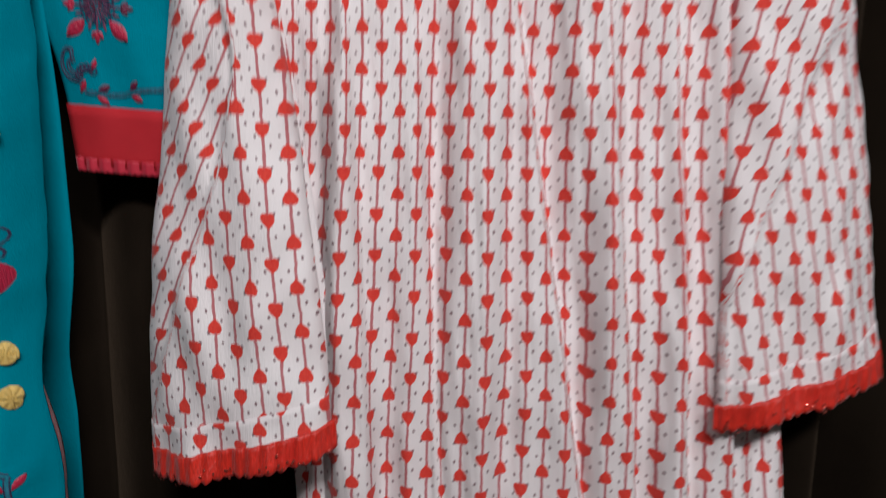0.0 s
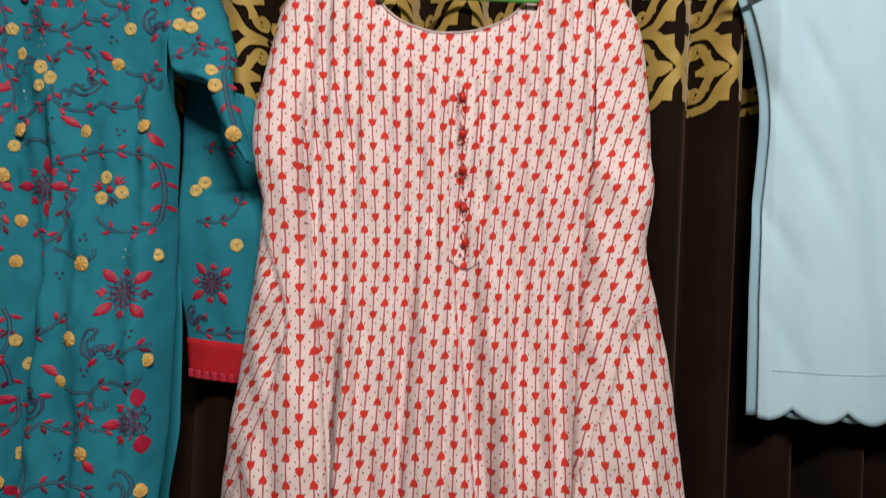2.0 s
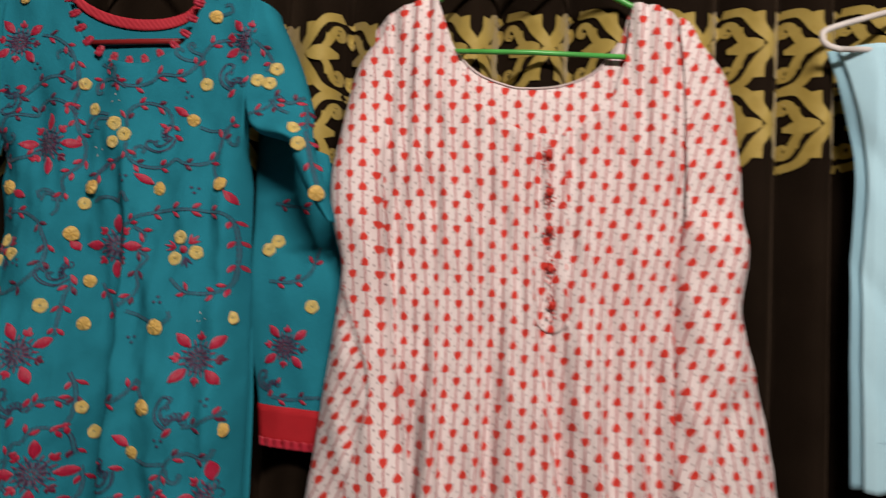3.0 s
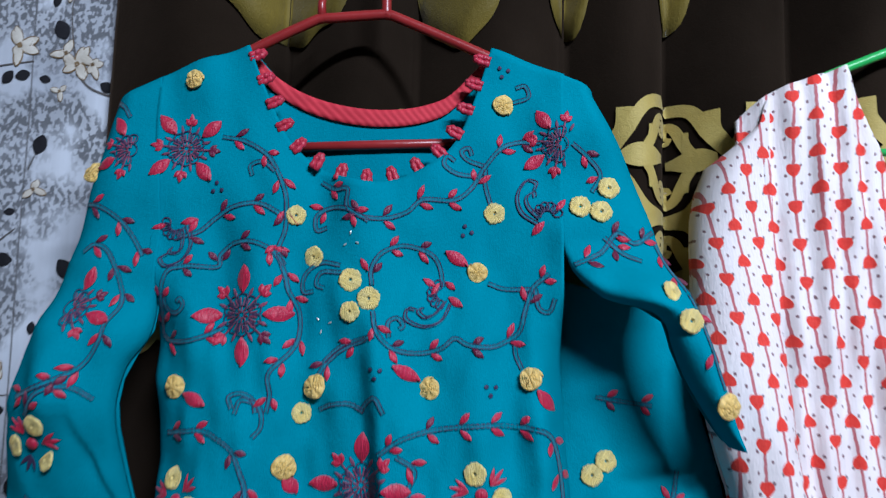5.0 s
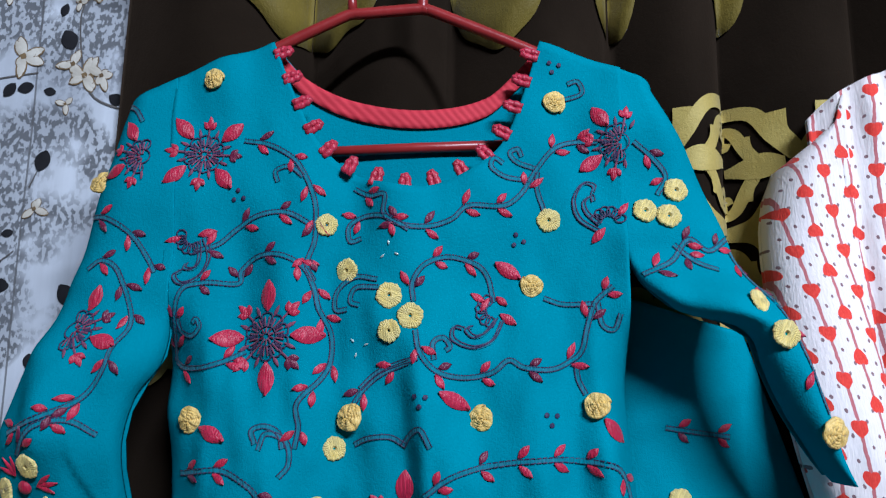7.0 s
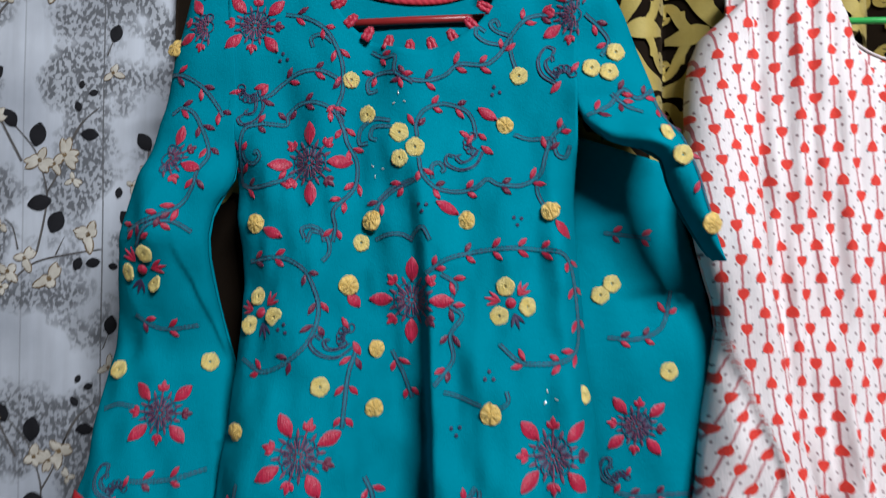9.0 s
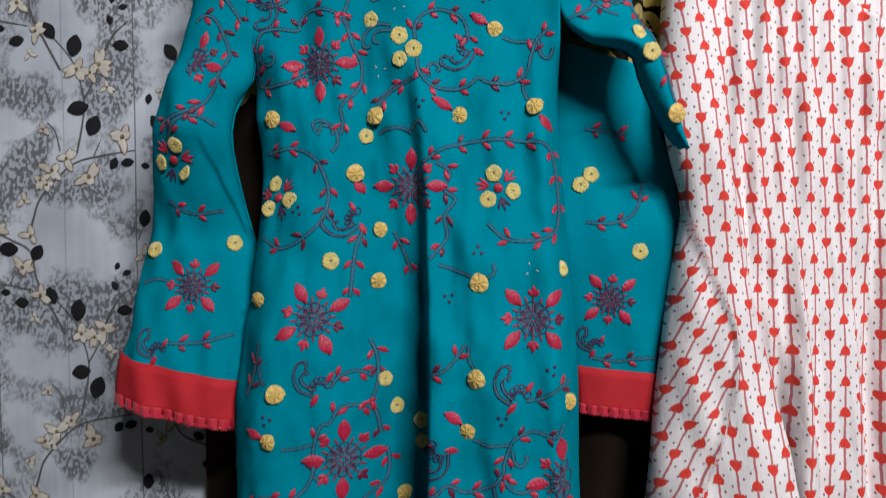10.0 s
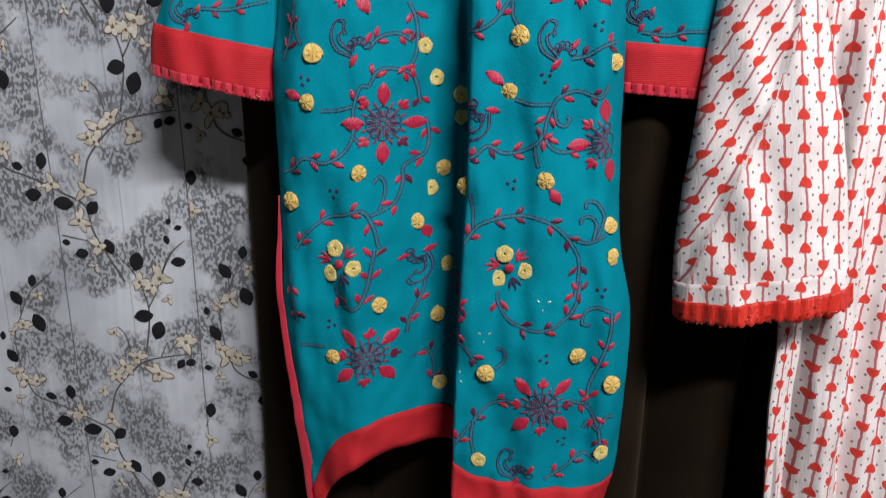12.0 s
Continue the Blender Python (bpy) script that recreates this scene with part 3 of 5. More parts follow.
# ---- pink heart-print kurta ----
pink = thing("kurta", "white cotton kurta printed with red hearts on strings", "kurta", (0.05, 0.65, 0.6))
P_LEFT = [(1.88, -0.19), (1.7, -0.185), (1.45, -0.175), (1.2, -0.15), (1.0, -0.124), (0.9, -0.123), (0.6, -0.10)]
P_RIGHT = [(1.88, 0.25), (1.7, 0.255), (1.45, 0.255), (1.2, 0.27), (1.0, 0.298), (0.6, 0.33)]
P_BASE = [(1.88, 0.666), (1.7, 0.660), (1.45, 0.652), (1.25, 0.625), (1.1, 0.605), (0.6, 0.585)]


# pleats of the gathered skirt: x at 1.5 m, x at 1.0 m, cloth tucked away
P_PLEATS = ((-0.140, -0.112, 0.010), (-0.085, -0.055, 0.007), (-0.030, 0.000, 0.006), (0.042, 0.118, 0.014), (0.118, 0.165, 0.007), (0.178, 0.208, 0.009), (0.222, 0.246, 0.010))


def pink_pleat(k, z):
    a, b, tuck = P_PLEATS[k]
    return a + (b - a) * (1.5 - z) / 0.5, tuck * smooth(1.66, 1.25, z)


def pink_depth(x, z):
    l, r = interp(z, P_LEFT), interp(z, P_RIGHT)
    f = (x - l) / (r - l) * 2 - 1
    grow = smooth(1.72, 1.2, z)
    fan = (x - 0.06) * (1 + 0.10 * smooth(1.1, 1.7, z))
    y = interp(z, P_BASE)
    for k in range(len(P_PLEATS)):
        xp, tuck = pink_pleat(k, z)
        d = x - xp
        if -0.004 < d < 0.045:
            y += 1.5 * tuck * smooth(-0.004, 0.003, d) * (1 - smooth(0.003, 0.045, d))
    y += grow * (0.006 * math.sin(fan * 62 + 0.6) + 0.004 * math.sin(fan * 118 + 1.0 + 1.2 * z) + 0.003 * math.sin(fan * 200 - 3 * z))
    y += 0.0025 * math.sin(fan * 250 + z * 3) * smooth(1.3, 1.65, z)
    y += 0.008 * noise.noise(Vector((x * 24, z * 2.6, 7.0))) + 0.005 * noise.noise(Vector((x * 40 + z * 6, z * 16, 2.0)))
    y += 0.0022 * noise.noise(Vector((x * 130 + z * 10, z * 9, 5.0)))
    y += 0.03 * max(0, abs(f) - 0.75) ** 1.6 / 0.25**1.6
    return y


P_NECK = [(-0.104, 1.879), (-0.078, 1.804), (-0.05, 1.740), (-0.001, 1.702), (0.055, 1.691), (0.116, 1.722), (0.153, 1.796), (0.163, 1.878)]
P_BACKNECK = [(-0.104, 1.879), (-0.09, 1.83), (-0.05, 1.785), (-0.005, 1.766), (0.027, 1.762), (0.075, 1.768), (0.12, 1.79), (0.15, 1.83), (0.163, 1.878)]


def pink_shoulder(x):
    if x < 0:
        return interp(x, [(-0.228, 1.793), (-0.193, 1.832), (-0.165, 1.857), (-0.104, 1.879)])
    return interp(x, [(0.163, 1.878), (0.231, 1.862), (0.264, 1.834), (0.30, 1.79)])


def pink_top(x):
    return interp(x, P_NECK) if -0.104 < x < 0.163 else pink_shoulder(x)


def pink_back_top(x):
    return interp(x, P_BACKNECK) if -0.104 < x < 0.163 else pink_shoulder(x)


pl, pr = lambda z: interp(z, P_LEFT), lambda z: interp(z, P_RIGHT)
P_GATHER = [(1.85, 0.86), (1.72, 0.88), (1.55, 0.97), (1.42, 1.02), (1.2, 0.96), (0.95, 0.90), (0.6, 0.86)]


def body_uv(s, x, z, run):
    """Printed lines draw together towards the waist and slip out of sight in the pleats."""
    u = (x - 0.06) * interp(z, P_GATHER)
    for k in range(len(P_PLEATS)):
        xp, tuck = pink_pleat(k, z)
        u += tuck * (smooth(-0.004, 0.004, x - xp) - (k < 3))
    return u + 0.003 * noise.noise(Vector((x * 14, z * 5, 3.0))), z + 0.004 * noise.noise(Vector((x * 9, z * 6, 8.0)))


pink_front = Cloth(pl, pr, lambda s: 0.60, lambda s: pink_top(-0.19 + 0.44 * s), pink_depth, cols=240, rows=150)
pink_front.build("front_panel", HEARTS, pink, uv=body_uv)
pink_back_depth = lambda x, z: min(interp(z, P_BASE) + 0.030, 0.692)
Cloth(pl, pr, lambda s: 0.62, lambda s: pink_back_top(-0.19 + 0.44 * s), pink_back_depth, cols=90, rows=60).build("back_panel", HEARTS, pink, uv=body_uv)
pink_shoulder_cloth = lambda x, z: pink_depth(min(max(x, pl(z) + 0.030), pr(z) - 0.030), z)
PL_OUT = [(1.83, -0.178), (1.80, -0.206), (1.765, -0.220), (1.69, -0.229), (1.62, -0.234), (1.56, -0.226), (1.50, -0.210), (1.45, -0.214), (1.40, -0.220), (1.28, -0.232), (1.1, -0.246), (1.0, -0.242)]
PL_IN = [(1.85, -0.165), (1.6, -0.162), (1.45, -0.145), (1.3, -0.115), (1.15, -0.092), (1.02, -0.080)]
PL_BASE = [(1.84, 0.672), (1.75, 0.662), (1.6, 0.656), (1.4, 0.650), (1.2, 0.618), (1.02, 0.596)]
PL_FOLD = [(1.52, -0.222), (1.44, -0.190), (1.35, -0.158), (1.25, -0.175), (1.18, -0.200), (1.06, -0.235)]
p_cuffl = lambda s: 1.026 + 0.046 * s
left_fold = lambda z: (interp(z, PL_FOLD), 1, 0.006 * smooth(1.53, 1.47, z))


def suv(s, x, z, run):
    """Straight lines on the front of the sleeve, slanting ones on the part folded behind the crease."""
    if z < 1.53 and x < interp(z, PL_FOLD):
        return 0.92 * (x - 0.42 * (z - 1.35)) + 0.006, z
    return 0.92 * (x + 0.10 * (z - 1.2)), z


psl = sleeve(pink, PL_OUT, PL_IN, PL_BASE, -0.028, 0.034, "sleeve", HEARTS, uv=suv, zbot=p_cuffl, ztop=lambda s: 1.797 + 0.055 * math.sin(1.57 * s), side=1, joined=1.56, body=pink_shoulder_cloth, blend=0.22, crease_line=left_fold, cols=60)
PR_OUT = [(1.832, 0.264), (1.788, 0.298), (1.74, 0.311), (1.64, 0.322), (1.56, 0.325), (1.46, 0.318), (1.40, 0.332), (1.32, 0.353), (1.19, 0.374), (1.08, 0.39)]
PR_IN = [(1.86, 0.228), (1.76, 0.236), (1.6, 0.240), (1.50, 0.232), (1.30, 0.224), (1.07, 0.222)]
PR_BASE = [(1.86, 0.69), (1.6, 0.675), (1.4, 0.664), (1.2, 0.640), (1.05, 0.626)]
PR_FOLD = [(1.40, 0.335), (1.37, 0.300), (1.25, 0.255), (1.17, 0.225)]
p_cuffr = lambda s: 1.076 + 0.035 * s
right_fold = lambda z: (interp(z, PR_FOLD), -1, 0.006 * smooth(1.40, 1.36, z))


def suv_r(s, x, z, run):
    if z < 1.40 and x > interp(z, PR_FOLD):
        return 0.92 * (x + 0.17 * (z - 1.3)), z + 0.012
    return 0.92 * (x - 0.26 * (z - 1.3)) + 0.005, z + 0.012


psr = sleeve(pink, PR_OUT, PR_IN, PR_BASE, 0.026, 0.034, "sleeve", HEARTS, uv=suv_r, zbot=p_cuffr, ztop=lambda s: 1.862 - 0.055 * s * s, side=-1, phase=2.0, joined=1.55, body=pink_shoulder_cloth, crease_line=right_fold, cols=60)
# turned-up cuff hems, a little proud of the sleeves
Cloth(lambda z: interp(z, PL_OUT), lambda z: interp(z, PL_IN), p_cuffl, lambda s: p_cuffl(s) + 0.026, psl.depth, cols=60, rows=6).build("cuff_hem", HEARTS, pink, "turned-up cuff hem", uv=lambda s, x, z, run: (suv(s, x, z, run)[0] + 0.004, z + 0.007), lift=0.0018)
Cloth(lambda z: interp(z, PR_IN), lambda z: interp(z, PR_OUT), p_cuffr, lambda s: p_cuffr(s) + 0.026, psr.depth, cols=60, rows=6).build("cuff_hem", HEARTS, pink, "turned-up cuff hem", uv=lambda s, x, z, run: (suv_r(s, x, z, run)[0] + 0.004, z + 0.007), lift=0.0018)

# ---- pale blue trousers ----
trousers = thing("trousers", "pale blue cotton trousers with scalloped hems folded over a white hanger", "trousers", (0.6, 0.67, 1.25))
B_LEFT = [(1.83, 0.437), (1.78, 0.450), (1.677, 0.468), (1.52, 0.463), (1.40, 0.461), (1.24, 0.463)]


def blue_depth(x, z):
    y = 0.664 - 0.012 * smooth(1.7, 1.3, z)
    y += 0.006 * math.sin((x - 0.46) * 40 + 2.2 * (z - 1.3)) * smooth(1.8, 1.5, z) + 0.002 * math.sin(x * 95 + z * 12)
    for cx, cz, ln, am in ((0.50, 1.66, 0.16, 0.006), (0.53, 1.58, 0.14, 0.004), (0.49, 1.50, 0.08, 0.004), (0.56, 1.70, 0.18, 0.005), (0.50, 1.36, 0.06, 0.003)):
        u, v = (x - cx) * 0.5 + (cz - z) * 0.86, (x - cx) * 0.86 - (cz - z) * 0.5
        y += am * math.exp(-((v / 0.012) ** 2) - (u / ln) ** 2)
    y += 0.02 * max(0, 0.485 - x) / 0.03
    return y


def scallop(s, k=4.2, ph=0.35):
    return 1.262 - 0.017 * abs(math.sin(math.pi * (s * k + ph))) ** 0.7


bl = lambda z: interp(z, B_LEFT)
leg = Cloth(lambda z: bl(z) + 0.010, lambda z: 0.76, scallop, lambda s: 1.832, blue_depth, cols=120, rows=80)
leg.build("front_leg", BLUE, trousers)
# back leg: its edge shows shaded through a darker base colour
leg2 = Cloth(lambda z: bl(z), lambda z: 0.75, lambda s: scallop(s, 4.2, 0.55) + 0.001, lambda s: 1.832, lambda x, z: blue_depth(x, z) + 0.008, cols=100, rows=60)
leg2.build("back_leg", BLUE_SHADED, trousers)

# ---- hangers ----
red_hanger = thing("clothes_hanger", "red plastic tubular hanger inside the teal kurta", "hanger", (-0.51, 0.652, 1.9))
hy = 0.661
part("shoulder_bar", tube(curve_through([(-0.69, hy, 1.846), (-0.625, hy, 1.884), (-0.577, hy, 1.909), (-0.566, hy, 1.9135), (-0.555, hy, 1.9145), (-0.516, hy, 1.918), (-0.505, hy, 1.918), (-0.493, hy, 1.914), (-0.416, hy, 1.881), (-0.37, hy, 1.858)], 6), 0.0046, 12), RED_PLASTIC, red_hanger)
part("cross_bar", tube([(-0.66, hy + 0.004, 1.792), (-0.51, hy - 0.002, 1.798), (-0.37, hy + 0.004, 1.806)], 0.0042, 12), RED_PLASTIC, red_hanger)
part("peg", tube([(-0.565, hy, 1.914), (-0.566, hy, 1.927), (-0.565, hy, 1.935)], lambda f: 0.0042 - 0.0008 * f, 10), RED_PLASTIC, red_hanger)
part("hook", tube(curve_through([(-0.507, hy, 1.917), (-0.508, hy, 1.95), (-0.508, hy, 1.995), (-0.500, hy, 2.02), (-0.508, hy, 2.040), (-0.522, hy, 2.042), (-0.532, hy, 2.03)], 8), 0.0045, 12), RED_PLASTIC, red_hanger)

green_hanger = thing("clothes_hanger", "green plastic hanger with heart-shaped neck inside the heart-print kurta", "hanger", (0.03, 0.682, 1.88))
gy = 0.681
part("shoulder_bar", tube(curve_through([(-0.15, gy, 1.856), (-0.104, gy, 1.879), (-0.009, gy, 1.919), (0.032, gy, 1.932), (0.074, gy, 1.921), (0.163, gy, 1.878), (0.20, gy, 1.862)], 8), 0.0042, 12), GREEN_PLASTIC, green_hanger)
part("cross_bar", tube([(-0.12, gy, 1.806), (0.03, gy - 0.002, 1.808), (0.19, gy, 1.806)], 0.0036, 12), GREEN_PLASTIC, green_hanger)
part("heart_loop", tube(curve_through([(0.032, gy, 1.886), (0.005, gy, 1.91), (0.002, gy, 1.928), (0.032, gy, 1.938), (0.064, gy, 1.928), (0.061, gy, 1.91)], 6, True), 0.0034, 10, True), GREEN_PLASTIC, green_hanger)
part("hook", tube(curve_through([(0.032, gy, 1.935), (0.032, gy - 0.01, 1.99), (0.038, 0.655, 2.02), (0.032, 0.655, 2.039), (0.020, 0.655, 2.041), (0.012, 0.655, 2.03)], 8), 0.004, 12), GREEN_PLASTIC, green_hanger)

white_hanger = thing("clothes_hanger", "white plastic hanger under the pale blue trousers", "hanger", (0.6, 0.672, 1.84))
wy = 0.672
part("shoulder_bar", tube(curve_through([(0.44, wy, 1.823), (0.422, wy, 1.829), (0.416, wy, 1.838), (0.422, wy, 1.850), (0.47, wy, 1.867), (0.533, wy, 1.886), (0.60, wy, 1.905), (0.68, wy, 1.886), (0.79, wy, 1.85), (0.795, wy, 1.835), (0.77, wy, 1.825)], 8), 0.0042, 12), WHITE_PLASTIC, white_hanger)
part("cross_bar", tube([(0.435, wy, 1.824), (0.6, wy, 1.826), (0.78, wy, 1.825)], 0.004, 12), WHITE_PLASTIC, white_hanger)
part("hook", tube(curve_through([(0.60, wy, 1.905), (0.60, wy - 0.006, 1.97), (0.607, 0.655, 2.01), (0.602, 0.655, 2.039), (0.59, 0.655, 2.041), (0.58, 0.655, 2.03)], 8), 0.0042, 12), WHITE_PLASTIC, white_hanger)

# ---- blossom branches printed on the wallpaper ----
wall = bpy.data.objects["wall_back"]


def branch_print(ox, oz, seed):
    """One repeat of the printed branch: twigs, dark leaves and cream blossoms."""
    rng = random.Random(seed)
    d = Decal(lambda x, z: 0.775, 0.0012)
    T = lambda pts: curve_through([(x + ox, z + oz) for x, z in pts], 5)
    thin = lambda w: (lambda f: w * (1 - 0.6 * f))
    d.ribbon(T([(-0.971, 0.616), (-0.994, 0.657), (-1.011, 0.690), (-1.019, 0.725), (-1.047, 0.741), (-1.091, 0.761), (-1.135, 0.778), (-1.150, 0.812), (-1.157, 0.851), (-1.156, 0.876), (-1.142, 0.908), (-1.123, 0.944), (-1.087, 0.976)]), thin(0.0030), 1)
    d.ribbon(T([(-1.021, 0.746), (-1.014, 0.772), (-1.006, 0.795), (-0.982, 0.824), (-0.956, 0.845), (-0.918, 0.855), (-0.876, 0.862)]), thin(0.0034), 1)
    d.ribbon(T([(-0.955, 0.857), (-0.948, 0.893), (-0.945, 0.924), (-0.950, 0.949), (-0.963, 0.981), (-0.993, 1.015)]), thin(0.0030), 1)
    d.ribbon(T([(-0.945, 0.929), (-0.931, 0.955), (-0.916, 0.996), (-0.904, 1.017)]), thin(0.0024), 1)
    d.ribbon(T([(-0.978, 0.860), (-0.985, 0.886), (-0.996, 0.897)]), thin(0.0022), 1)
    d.ribbon(T([(-0.932, 0.854), (-0.922, 0.876)]), thin(0.0020), 1)
    d.ribbon(T([(-0.919, 0.623), (-0.899, 0.662), (-0.878, 0.682)]), thin(0.0026), 1)
    d.ribbon(T([(-1.058, 0.681), (-1.034, 0.677), (-1.015, 0.674)]), thin(0.0020), 1)
    d.ribbon(T([(-1.189, 0.686), (-1.182, 0.705)]), thin(0.0018), 1)
    d.ribbon(T([(-1.142, 0.908), (-1.142, 0.922), (-1.143, 0.931)]), thin(0.0020), 1)
    for x, z, n, a in ((-0.968, 0.913, 30, 0.1), (-0.938, 0.881, 32, 1.3), (-1.154, 0.942, 26, -0.9), (-1.121, 0.951, 20, 1.4), (-1.122, 0.909, 32, -1.2), (-1.177, 0.865, 14, 1.4), (-1.172, 0.849, 26, -1.0), (-1.174, 0.783, 13, 3.1), (-1.120, 0.780, 18, -0.4), (-1.079, 0.775, 24, 1.5), (-1.082, 0.739, 28, 3.2)):
        d.leaf(x + ox, z + oz, n * 0.00092 * rng.uniform(0.92, 1.08), n * 0.00066, a + rng.uniform(-0.15, 0.15), 0, 0.0005, 0.65)
    for x, z, n, a in ((-1.036, 0.728, 30, 3.2), (-1.016, 0.714, 26, 0.9), (-1.047, 0.670, 14, 3.1), (-1.021, 0.657, 22, 3.3), (-0.994, 0.678, 26, -1.1), (-0.955, 0.634, 32, 1.3), (-0.902, 0.704, 11, 1.2), (-0.892, 0.698, 12, 0.3), (-0.906, 0.688, 14, -1.2), (-0.900, 0.649, 22, 0.0), (-0.908, 0.837, 18, 1.0), (-0.895, 0.844, 18, 0.3), (-1.182, 0.703, 24, 1.4)):
        d.leaf(x + ox, z + oz, n * 0.00092 * rng.uniform(0.92, 1.08), n * 0.00066, a + rng.uniform(-0.15, 0.15), 0, 0.0005, 0.65)
    for x, z, r in ((-0.955, 0.967, 13), (-0.925, 0.974, 14), (-0.937, 0.963, 11), (-0.893, 0.879, 15), (-0.938, 0.826, 15), (-0.969, 0.850, 12), (-0.989, 0.834, 13), (-1.005, 0.821, 11), (-0.996, 0.815, 10), (-1.065, 0.754, 12), (-1.018, 0.746, 12), (-1.030, 0.704, 13), (-1.005, 0.667, 12), (-1.160, 0.813, 12), (-1.147, 0.801, 14), (-1.130, 0.801, 11), (-1.141, 0.891, 11), (-0.914, 0.944, 8), (-1.001, 0.888, 9), (-1.027, 0.793, 9), (-1.013, 0.637, 7), (-1.160, 0.880, 8), (-1.163, 0.771, 8), (-1.112, 0.938, 9), (-1.181, 0.665, 10), (-1.080, 0.749, 7)):
        turn = rng.uniform(0, 6.28)
        for k in range(rng.choice((6, 7, 8)) if r > 10 else 4):
            a = turn + 2.2 * k + rng.uniform(-0.35, 0.35)
            q = r * 0.00100 * rng.uniform(0.55, 1.25)
            d.leaf(x + ox, z + oz, q * 1.30, r * 0.00078, a, 3, 0.0002 + 0.0001 * k, 0.5)
            d.leaf(x + ox, z + oz, q * 1.25, r * 0.00070, a, 2, 0.0005 + 0.0001 * k, 0.5)
        d.fan(x + ox, z + oz, lambda a: r * 0.00022 + 0.0007 * math.sin(5 * a), 3, 0.0011, 9)
    ob = d.build("printed_branch", [LEAF_INK, TWIG_INK, PETAL_INK, CORE_INK], wall)
    return ob


for c in range(-4, 2):
    for r in range(-3, 7):
        if c * 0.318 - 1.19 > -2.25:
            branch_print(c * 0.318 - 0.0065 * r, c * 0.058 + r * 0.350, 100 * c + r)


# ---- gold damask on the curtain ----
def arc_table(z=1.78):
    xs = np.linspace(CURTAIN_X0, CURTAIN_X1, 2400)
    ys = np.array([curtain_depth(x, z) for x in xs])
    return xs, np.concatenate([[0], np.cumsum(np.hypot(np.diff(xs), np.diff(ys)))])


ARC_X, ARC_S = arc_table()


def on_cloth(a):
    return float(np.interp(a, ARC_S, ARC_X))


def damask(k):
    """Between two valleys: an X of forked stems; round the valley: two stacked rings with scrolls and a leaf heart."""
    x0, x1 = FOLDS[k], FOLDS[k + 1]
    a0, a1 = np.interp(x0, ARC_X, ARC_S), np.interp(x1, ARC_X, ARC_S)
    mid = a0 + (a1 - a0) * {3: 0.36, 4: 0.42}.get(k, 0.60)
    w = 0.155
    d = Decal(curtain_depth, 0.0025)
    dz0 = lambda x: 1.806 + (x + 0.28) * 0.055

    def stroke(pts, width, n=6, up=0.0):
        P = curve_through(pts, n) if n > 1 else pts
        out = []
        for a, z in P:
            x = on_cloth(mid + a)
            out.append((x, z + dz0(x)))
        d.ribbon(out, width, 0, up)

    for row in (0, 1):
        c = -0.1135 * row
        for sx in (-1, 1):
            for sz in (-1, 1):
                # prongs of the X and the ring's arcs
                stroke([(0, c), (sx * 0.009, c + sz * 0.014), (sx * 0.019, c + sz * 0.028), (sx * 0.021, c + sz * 0.047)], lambda f: 0.0125 + 0.003 * f, up=0.0003)
                stroke([(sx * 0.004, c + sz * 0.004), (sx * 0.022, c + sz * 0.024), (sx * 0.042, c + sz * 0.050), (sx * 0.078, c + sz * 0.0575)], 0.012, 8, 0.0006)
                # scrolls inside the ring
                stroke([(sx * 0.040, c + sz * 0.006), (sx * 0.050, c + sz * 0.020), (sx * 0.060, c + sz * 0.036), (sx * 0.072, c + sz * 0.040), (sx * 0.077, c + sz * 0.030), (sx * 0.070, c + sz * 0.024), (sx * 0.066, c + sz * 0.029)], lambda f: 0.010 - 0.004 * f, 6, 0.0009)
                stroke([(sx * 0.044, c + sz * 0.010), (sx * 0.047, c + sz * 0.022), (sx * 0.046, c + sz * 0.030)], lambda f: 0.008 * (1 - 0.6 * f), 4, 0.0012)
            # leaf heart pointing to the ring's middle
            stroke([(sx * 0.014, c), (sx * 0.026, c), (sx * 0.040, c), (sx * 0.056, c), (sx * 0.070, c)], lambda f: 0.008 + 0.015 * math.sin(math.pi * f**0.8) ** 1.5, 5, 0.0015)
    return d.build("damask_motif", [GOLD], curtain, "gold damask scroll motif")


for k in range(len(FOLDS) - 2):
    damask(k)


def lobe_bottom(s):
    x = CURTAIN_X0 + 0.045 + (CURTAIN_X1 - CURTAIN_X0 - 0.045) * s
    z = 2.02
    for c, w, b in ((-0.610, 0.060, 1.921), (-0.443, 0.036, 1.917), (-0.335, 0.020, 1.938), (-0.232, 0.018, 1.942), (-0.02, 0.03, 1.965), (0.2, 0.03, 1.975)):
        q = abs(x - c) / w
        if q < 1.6:
            z = min(z, b + 0.034 * q**3 + 0.004 * math.sin(x * 160))
    return z


Cloth(lambda z: CURTAIN_X0 + 0.045, lambda z: CURTAIN_X1, lobe_bottom, lambda s: 2.14, lambda x, z: curtain_depth(x, z) - 0.004, cols=520, rows=6).build("gold_heading", OLIVE, curtain, "gold heading band with lobed edge")

# ---- embroidery on the teal kurta ----
STITCH = [MAUVE, NAVY, PINK_LEAF, SLATE, PLUM]


